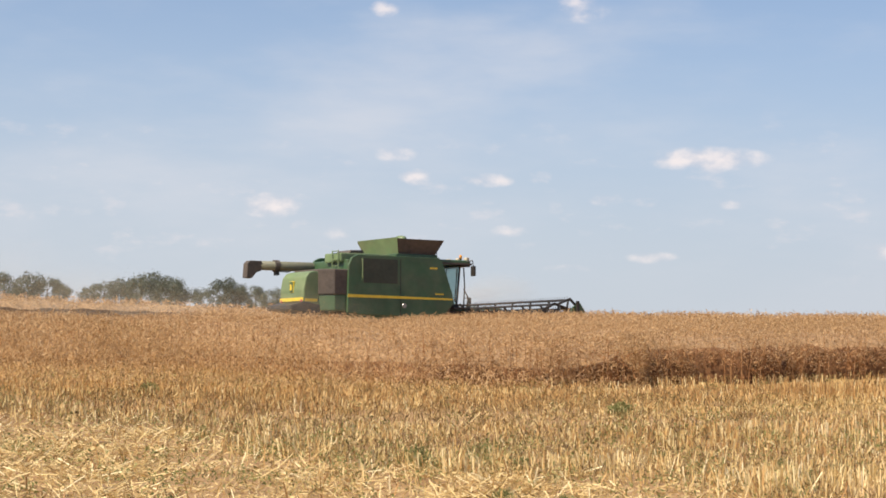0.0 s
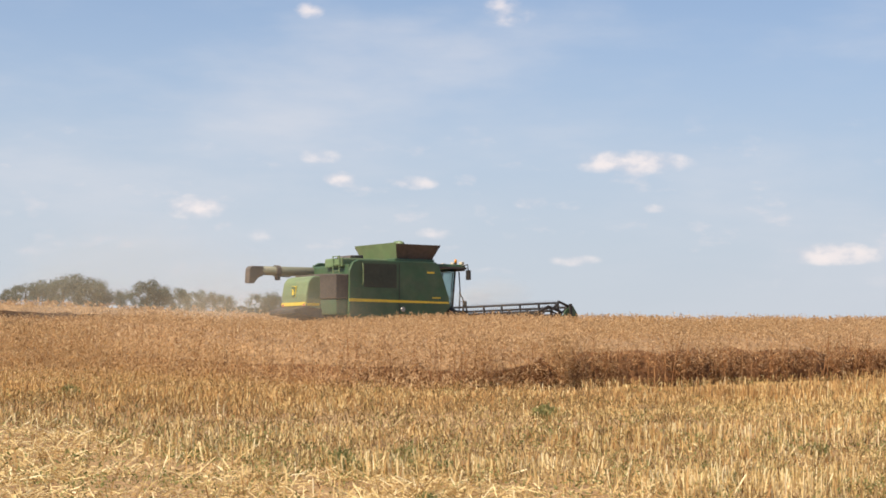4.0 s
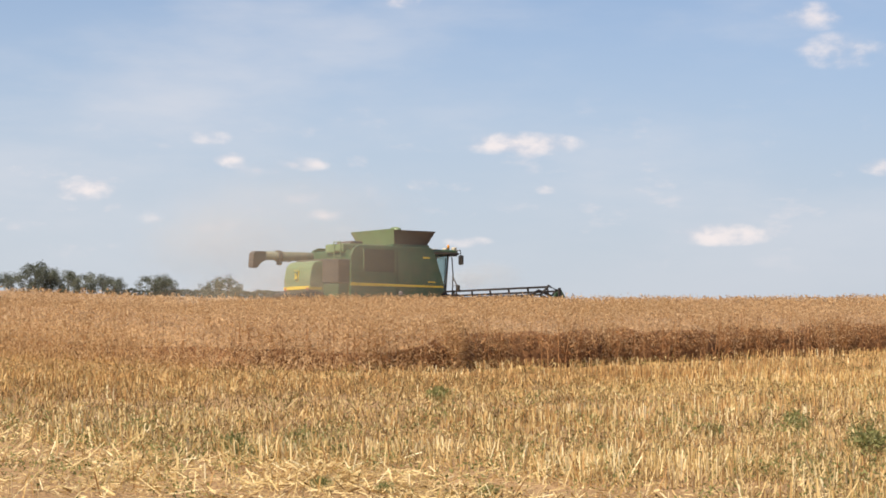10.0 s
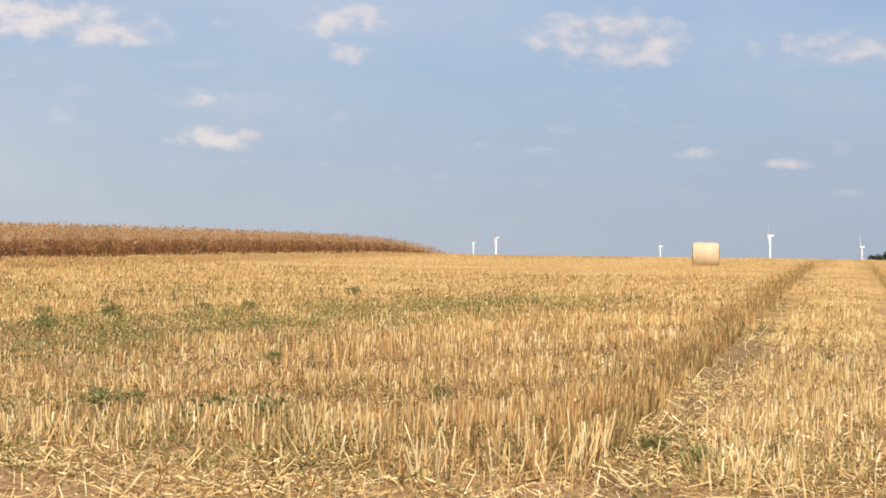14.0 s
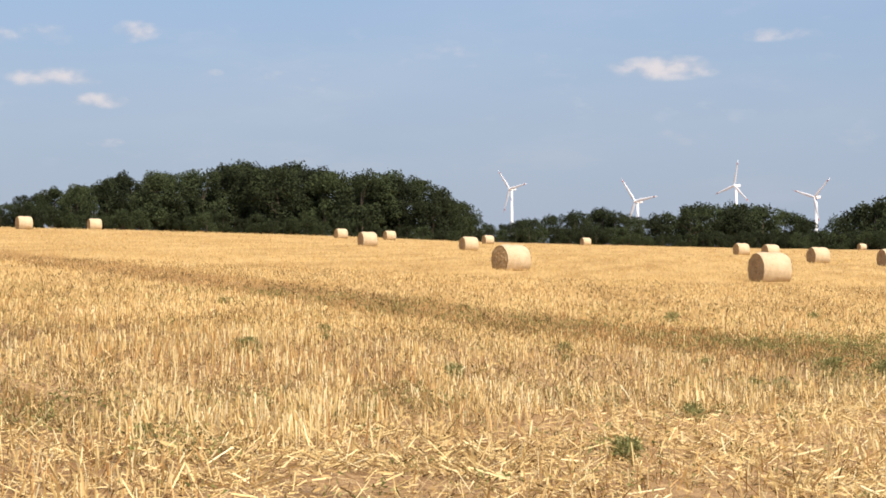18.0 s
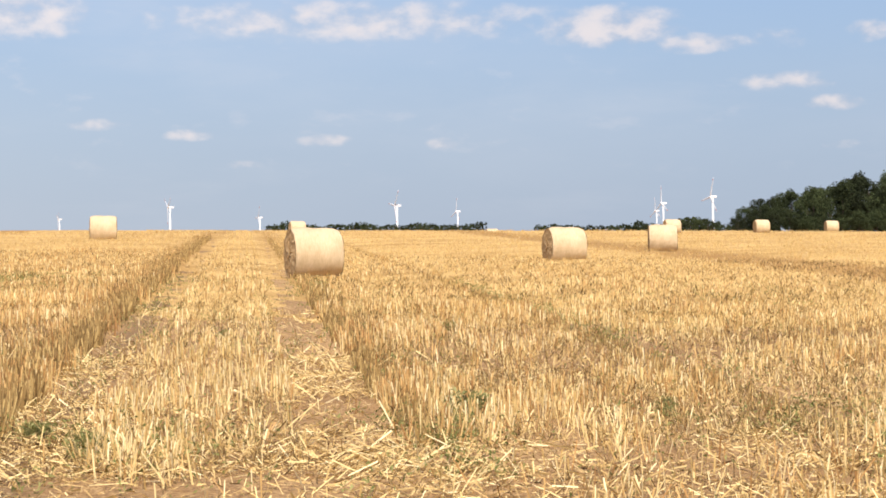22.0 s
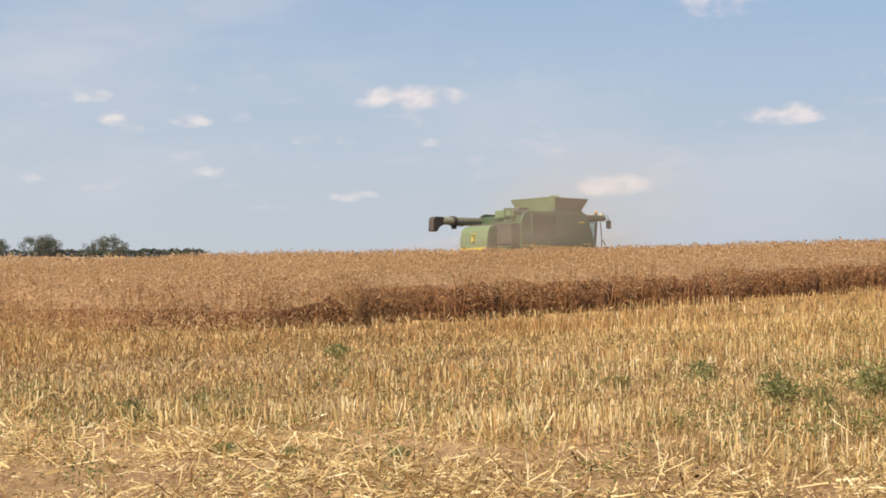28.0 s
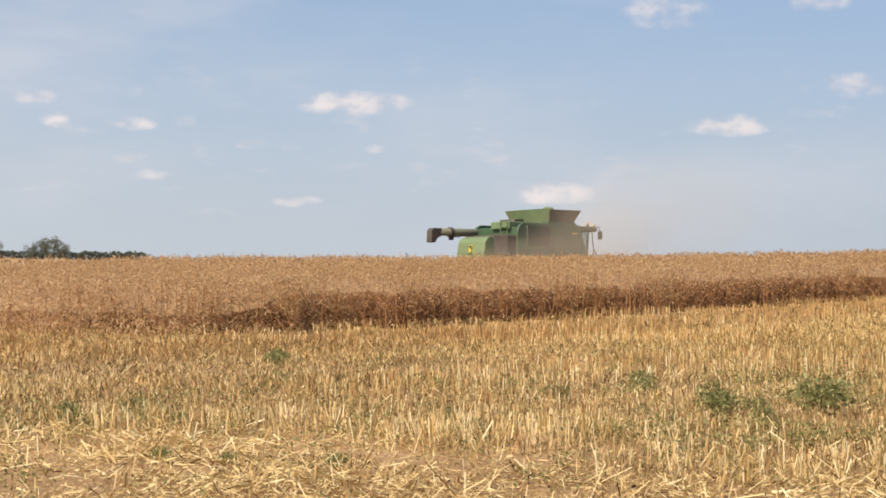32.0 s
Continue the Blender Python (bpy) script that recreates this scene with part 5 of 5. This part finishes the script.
    hood_outline = [(-4.38, 1.2), (-3.7, 1.2), (-3.7, 2.6), (-3.95, 2.63), (-4.15, 2.56), (-4.3, 2.38), (-4.4, 1.9)]
    hood = part("rear_hood", prism(hood_outline, -0.92, 0.92, 0.06), M["green_light"], c, "lighter green rear hood")
    part("stripe", box(-4.42, -4.37, -0.9, 0.9, 1.47, 1.6, 0.004), M["yellow"], hood, "yellow stripe")
    for s in (-1, 1):
        part("stripe", box(-4.34, -3.8, min(s * 0.915, s * 0.927), max(s * 0.915, s * 0.927), 1.45, 1.56), M["yellow"], hood, "yellow stripe")
    emblem = part("emblem", box(-4.42, -4.3, -0.14, 0.14, 1.8, 2.24, 0.03), M["yellow"], hood, "yellow upright emblem")
    part("emblem_field", box(-4.432, -4.41, -0.122, 0.122, 1.82, 2.22, 0.008), M["green"], emblem, "dark green field")
    part("emblem_mark", prism([(-0.08, 1.9), (0.09, 1.88), (0.05, 2.02), (0.08, 2.14), (-0.02, 2.1), (-0.07, 2.0)], -4.442, -4.425, 0.0, "x"), M["yellow"], emblem, "yellow mark")
    part("number_plate", box(-4.43, -4.36, -0.26, 0.26, 1.28, 1.4, 0.01), M["white"], hood, "white number plate")
    part("chopper", prism([(-4.95, 1.12), (-3.5, 0.9), (-3.5, 1.3), (-4.35, 1.45), (-4.95, 1.3)], -0.95, 0.95, 0.04), M["black"], c, "black straw chopper")
    for s in (-1, 1):
        lamp = part("tail_lamp", box(-4.43, -4.36, s * 0.78 - 0.07, s * 0.78 + 0.07, 1.44, 1.54, 0.01), M["red"], hood, "red tail lamp")
    # unloading auger, folded back along its left side
    tubes = part("unloading_auger", tube([(-1.0, 1.32, 2.9), (-3.2, 1.42, 2.9), (-5.1, 1.48, 2.9)], [0.2, 0.19, 0.18], 14), M["auger"], c, "dusty olive unloading auger tube", None, True)
    part("auger_joint", tube([(-0.9, 1.25, 2.4), (-0.95, 1.27, 2.84), (-1.25, 1.32, 2.9)], 0.22, 12), M["auger"], tubes, "", None, True)
    part("spout", prism([(-5.0, 3.07), (-5.5, 3.07), (-5.62, 2.96), (-5.66, 2.4), (-5.42, 2.38), (-5.24, 2.6), (-5.0, 2.7)], 1.3, 1.66, 0.03), M["grille"], tubes, "dusty brown spout")
    part("collar", tube([(-4.2, 1.46, 2.9), (-4.4, 1.465, 2.9)], 0.235, 14), M["grille"], tubes)
    part("auger_lamp", box(-4.38, -4.22, 1.3, 1.5, 2.53, 2.68, 0.02), M["black"], tubes)
    part("brace", tube([(-4.3, 1.42, 2.7), (-3.8, 1.42, 2.68), (-3.4, 1.42, 2.82)], 0.025, 6), M["black"], tubes)
    # cab
    cab = part("cab_frame", box(1.55, 1.7, -1.0, 1.0, 1.3, 3.15, 0.03), M["green"], c)
    for x, y, lean in ((1.75, -0.93, 0), (1.75, 0.93, 0), (2.62, -0.9, 0.16), (2.62, 0.9, 0.16)):
        part("pillar", tube([(x, y, 1.45), (x + lean, y, 3.1)], 0.045, 6), M["black"], cab)
    part("floor", box(1.6, 2.66, -0.98, 0.98, 1.3, 1.5, 0.04), M["black"], cab)
    part("roof", box(1.5, 3.15, -1.12, 1.12, 3.08, 3.26, 0.07), M["green"], cab, "green cab roof")
    part("visor", box(2.75, 3.18, -1.05, 1.05, 3.0, 3.08, 0.02), M["black"], cab)
    for s in (-1, 1):
        part("side_glass", prism([(1.75, 1.5), (2.62, 1.5), (2.78, 3.06), (1.75, 3.06)], s * 0.93, s * 0.945), M["glass"], cab, "tinted side window")
        door = [(1.98, 1.6), (2.5, 1.6), (2.6, 2.9), (2.1, 2.9), (1.98, 1.6)]
        part("door_frame", tube([(p[0], s * 0.96, p[1]) for p in door], 0.028, 6, None, False), M["black"], cab)
        part("mirror_arm", tube([(2.95, s * 1.05, 3.2), (3.12, s * 1.3, 3.25), (3.12, s * 1.34, 3.0)], 0.025, 6), M["black"], cab)
        part("mirror", box(3.08, 3.17, s * 1.34 - 0.13, s * 1.34 + 0.13, 2.62, 3.02, 0.03), M["black"], cab, "black rear-view mirror")
        part("work_lamp", box(3.14, 3.21, s * 0.75 - 0.09, s * 0.75 + 0.09, 3.1, 3.22, 0.015), M["steel"], cab)
    for y in (-0.95, -0.35, 0.35, 0.95):
        part("roof_lamp", box(3.0, 3.14, y - 0.1, y + 0.1, 3.26, 3.38, 0.025), M["lamp"], cab, "pale square work lamp")
    beacon = part("beacon", tube([(2.95, -0.7, 3.26), (2.95, -0.7, 3.34)], 0.05, 10), M["black"], cab)
    part("beacon_dome", tube([(2.95, -0.7, 3.34), (2.95, -0.7, 3.46), (2.95, -0.7, 3.5)], [0.06, 0.055, 0.02], 12), M["amber"], beacon, "amber dome", None, True)
    part("roof_edge", box(1.55, 3.2, -1.14, -1.1, 3.06, 3.14, 0.015), M["grille"], cab, "dusty roof edge")
    part("wiper", tube([(2.66, 0.1, 1.6), (2.74, 0.3, 2.3)], 0.015, 5), M["black"], cab)
    part("antenna", tube([(1.7, -0.9, 3.24), (1.62, -0.9, 3.75)], 0.012, 5), M["black"], cab)
    pane = bmesh.new()
    q = [pane.verts.new(p) for p in ((2.64, -0.88, 1.5), (2.64, 0.88, 1.5), (2.8, 0.88, 3.06), (2.8, -0.88, 3.06))]
    pane.faces.new(q)
    bmesh.ops.solidify(pane, geom=pane.faces[:], thickness=0.012)
    part("windscreen", pane, M["glass"], cab, "tinted windscreen")
    part("seat", box(1.8, 2.15, -0.25, 0.25, 1.5, 2.4, 0.06), M["black"], cab)
    part("steering_wheel", tube([(2.4 + 0.05 * math.sin(a), 0.2 * math.cos(a), 2.15 + 0.19 * math.sin(a)) for a in [6.283 * k / 14 for k in range(15)]], 0.02, 6, None, False), M["black"], cab)
    # platform and ladder beside the cab
    plat = part("platform", box(2.1, 2.9, -1.5, -0.98, 1.28, 1.36, 0.02), M["black"], c)
    part("grab_rail", tube([(2.75, -1.46, 1.36), (2.78, -1.48, 1.75), (2.62, -1.4, 2.1)], 0.03, 6), M["black"], plat)
    part("side_lamp", box(2.74, 2.86, -1.6, -1.45, 1.5, 1.75, 0.03), M["black"], plat)
    part("hand_rail", tube([(2.72, -1.2, 0.9), (2.76, -1.2, 1.5), (2.84, -1.15, 2.2), (2.86, -1.05, 2.95)], 0.028, 6), M["black"], plat)
    part("hand_rail", tube([(2.62, -1.4, 1.36), (2.62, -1.4, 1.7), (2.8, -1.4, 1.75), (2.85, -1.4, 1.36)], 0.025, 6), M["black"], plat)
    part("mud_guard", prism([(1.9, 0.7), (2.5, 0.75), (2.9, 1.0), (2.9, 1.2), (1.9, 1.25)], -1.3, -0.9, 0.03), M["black"], plat)
    for k in range(4):
        part("step", box(2.65, 2.9, -1.62, -1.44, 0.5 + k * 0.24, 0.53 + k * 0.24), M["black"], plat)
    # wheels
    def wheel(x, y, r, w):
        tyre = [(r * 0.55, -w), (r * 0.86, -w), (r * 0.97, -w * 0.82), (r, -w * 0.4), (r, w * 0.4), (r * 0.97, w * 0.82), (r * 0.86, w), (r * 0.55, w)]
        t = part("wheel", wheel_bm([(0.12, -w * 0.7), (r * 0.5, -w * 0.55), (r * 0.57, -w * 0.95), (r * 0.57, w * 0.95), (r * 0.5, w * 0.55), (0.12, w * 0.7)], 28), M["yellow"], c, "yellow rim with black tyre", pose(x, y, r), True)
        part("tyre", wheel_bm(tyre, 36), M["rubber"], t, "black ribbed tyre", None, True)
        lug = bmesh.new()
        for k in range(22):
            for s in (-1, 1):
                a = 6.283 * (k + (0.5 if s > 0 else 0)) / 22
                b2 = box(-0.035, 0.035, min(0, s * w * 0.85), max(0, s * w * 0.85), r - 0.01, r + 0.045)
                b2.transform(pose(0, 0, 0, 0, math.degrees(a), 0))
                tmp = bpy.data.meshes.new("lug")
                b2.to_mesh(tmp)
                lug.from_mesh(tmp)
                b2.free()
                bpy.data.meshes.remove(tmp)
        part("tread", lug, M["rubber"], t)
        return t
    wheels = [(wheel(1.2, s * 1.04, 0.92, 0.33), 0.92) for s in (-1, 1)] + [(wheel(-2.45, s * 1.0, 0.66, 0.24), 0.66) for s in (-1, 1)]
    part("front_axle", tube([(1.2, -1.2, 0.92), (1.2, 1.2, 0.92)], 0.14, 10), M["black"], c)
    part("rear_axle", tube([(-2.45, -1.0, 0.66), (-2.45, 1.0, 0.66)], 0.1, 10), M["black"], c)
    part("feeder_house", prism([(1.8, 1.2), (4.6, 0.35), (4.6, 0.95), (1.8, 1.75)], -0.65, 0.65, 0.04), M["green"], c)
    # header
    W = 3.95
    head = part("header", prism([(4.55, 0.15), (4.62, 1.3), (4.72, 1.3), (4.8, 0.3), (6.1, 0.16), (6.1, 0.12)], -W, W, 0.01), M["black"], c, "wide dark cutting header")
    for s in (-1, 1):
        end = [(4.5, 0.12), (6.5, 0.12), (6.8, 0.35), (6.7, 1.2), (6.45, 1.55), (6.1, 1.4), (5.6, 0.7), (4.6, 0.5)]
        part("end_shield", prism(end, s * W, s * (W + 0.06), 0.02), M["green"], head, "green end shield")
        part("side_knife", box(6.2, 6.34, min(s * (W + 0.08), s * (W + 0.16)), max(s * (W + 0.08), s * (W + 0.16)), 0.3, 1.62, 0.02), M["black"], head, "upright black side knife")
        part("reel_arm", tube([(4.6, s * (W - 0.1), 1.2), (5.3, s * (W - 0.12), 1.5), (5.95, s * (W - 0.12), 1.3)], 0.06, 8), M["black"], head)
    part("table_auger", tube([(5.0, -W + 0.1, 0.55), (5.0, W - 0.1, 0.55)], 0.2, 14), M["steel"], head, "", None, True)
    flight = bmesh.new()
    prev = None
    for k in range(161):
        q = k / 160
        y = -W + 0.15 + q * (2 * W - 0.3)
        a = (1 if y < 0 else -1) * y * 9
        cur = [flight.verts.new((5.0 + rr * math.cos(a), y, 0.55 + rr * math.sin(a))) for rr in (0.19, 0.31)]
        if prev:
            flight.faces.new((prev[0], prev[1], cur[1], cur[0]))
        prev = cur
    part("auger_flight", flight, M["steel"], head)
    # reel
    reel = part("reel", tube([(0, -W + 0.15, 0), (0, W - 0.15, 0)], 0.07, 10), M["black"], c, "black pick-up reel with tines", pose(5.95, 0, 1.15))
    tine = None
    for k in range(6):
        a = 6.283 * k / 6
        x, z = 0.52 * math.cos(a), 0.52 * math.sin(a)
        bar = part("bat", tube([(x, -W + 0.15, z), (x, W - 0.15, z)], 0.045, 6), M["black"], reel)
        for j in range(int((2 * W - 0.4) / 0.16)):
            if tine is None:
                tine = part("tine", tube([(0, 0, 0), (-0.02, 0, -0.13)], 0.009, 3), M["black"], reel)
                o = tine
            else:
                o = new("tine", tine.data)
                o.parent = reel
            o.matrix_basis = pose(x, -W + 0.25 + j * 0.16, z)
    for s in (-1, 1):
        ring = [(0.56 * math.cos(a), s * (W - 0.1), 0.56 * math.sin(a)) for a in [6.283 * k / 6 for k in range(7)]]
        part("end_ring", tube(ring, 0.06, 6, None, False), M["black"], reel, "black six-sided reel end")
    for j in range(7):
        y = -W + 0.2 + j * (2 * W - 0.4) / 6
        bm = bmesh.new()
        for k in range(6):
            a = 6.283 * k / 6
            tube([(0, y, 0), (0.52 * math.cos(a), y, 0.52 * math.sin(a))], 0.045, 5, bm)
        part("spider", bm, M["black"], reel)
    return c, wheels, reel


def build_dust(label, wide, deep, high):
    """A cloud of thin dust: domed veils, each thicker at its heart."""
    cloud = thing("dust_cloud", pose(0, 0, 0), label, "dust")
    for x, z, size in ((0, 0, 1.0), (-0.45 * wide, -0.2 * high, 0.6)):
        bm = bmesh.new()
        bmesh.ops.create_uvsphere(bm, u_segments=32, v_segments=20, radius=1.0)
        bmesh.ops.delete(bm, geom=[v for v in bm.verts if v.co.y > 0.001], context="VERTS")
        bm.transform(Matrix.Diagonal((wide * size, deep * size, high * size, 1)))
        part("puff", bm, M["dust"], cloud, "", pose(x, 0.1 * size, z), True)
    return cloud


DUST = (  # the cloud, and where it hangs from the machine: seconds, to the right, towards the camera, up
    (build_dust("pale tan dust trailing low behind the combine", 6.4, 0.7, 1.15),
     ((0, -5.6, 3.0, 0.9), (10, -3.6, 3.2, 1.1), (20, -2.6, 3.2, 1.4), (26, -2.0, 3.2, 1.7), (32, 1.2, 3.0, 1.6))),
    (build_dust("thin tan dust veiling the side of the combine", 5.0, 0.9, 2.4),
     ((0, -10.5, 4.4, 0.4), (4, -4.5, 4.4, 1.2), (9, -1.6, 4.4, 1.9), (20, -0.8, 4.4, 2.2), (26, -0.6, 4.4, 2.3), (28.5, 1.4, 4.4, 2.3), (32, 2.8, 4.4, 2.2))),
    (build_dust("faint plume of dust drifting up over the field", 6.5, 1.2, 3.4),
     ((0, -14.0, 5.6, 0.3), (6, -7.0, 5.6, 2.2), (10, -3.6, 5.6, 3.4), (20, -2.0, 5.6, 3.8), (26, -0.3, 5.6, 3.8), (28.5, 3.5, 5.6, 3.8), (32, 6.0, 5.6, 3.4))),
    (build_dust("grey dust thrown up behind the reel", 2.0, 0.5, 0.9),
     ((0, 4.3, 1.6, 1.9), (16, 4.2, 1.6, 2.0), (32, 3.8, 1.6, 1.9))))

build_bales()
build_trees()
build_turbines()
COMBINE, WHEELS, REEL = build_combine()
build_stubble()
build_weeds()
build_crop()

COMBINE_WAY = ((0.0, 1.89, 75.2, -56.0), (32.0, -13.03, 92.7, -57.4))


def motions():
    rows = []
    spin = [[] for _ in WHEELS]
    turn = []
    a0, r0 = COMBINE_WAY[0][1], COMBINE_WAY[0][2]
    a1, r1 = COMBINE_WAY[-1][1], COMBINE_WAY[-1][2]
    p0, p1 = Vector((*spot(a0, r0), 0)), Vector((*spot(a1, r1), 0))
    n = 64
    length = (p1 - p0).length
    for k in range(n + 1):
        q = k / n
        t = 32.0 * q
        p = p0.lerp(p1, q)
        head = radians(90 + COMBINE_WAY[0][3] + (COMBINE_WAY[-1][3] - COMBINE_WAY[0][3]) * q)
        d = Vector((math.cos(head), math.sin(head), 0))
        rise = float(ground(*(p + d * 2)[:2]) - ground(*(p - d * 2)[:2])) / 4
        rows.append((t, pose(p.x, p.y, float(ground(p.x, p.y)) - 0.07, 0, -math.degrees(math.atan(rise)), math.degrees(head))))
        for s, (w, rad) in zip(spin, WHEELS):
            s.append((t, Matrix.Translation(w.matrix_basis.translation) @ pose(0, 0, 0, 0, math.degrees(length * q / rad), 0)))
    walk(COMBINE, rows)
    for s, (w, rad) in zip(spin, WHEELS):
        walk(w, s)
    walk(REEL, [(k * 0.5, Matrix.Translation(REEL.matrix_basis.translation) @ pose(0, 0, 0, 0, 50 * k - 200, 0)) for k in range(65)])
    for cloud, hang in DUST:
        made = []
        for t, right, near, up in hang:
            at = rows[min(len(rows) - 1, round(t * 2))][1].translation
            away = Vector((at.x, at.y, 0)).normalized()
            side = Vector((away.y, -away.x, 0))
            made.append((t, Matrix.Translation(at + side * right - away * near + Vector((0, 0, up)))))
        walk(cloud, made)
    for rotor, seat, phase in ROTORS:
        walk(rotor, [(t, seat @ pose(0, 0, 0, 0, phase + 65 * t, 0)) for t in range(33)])


motions()
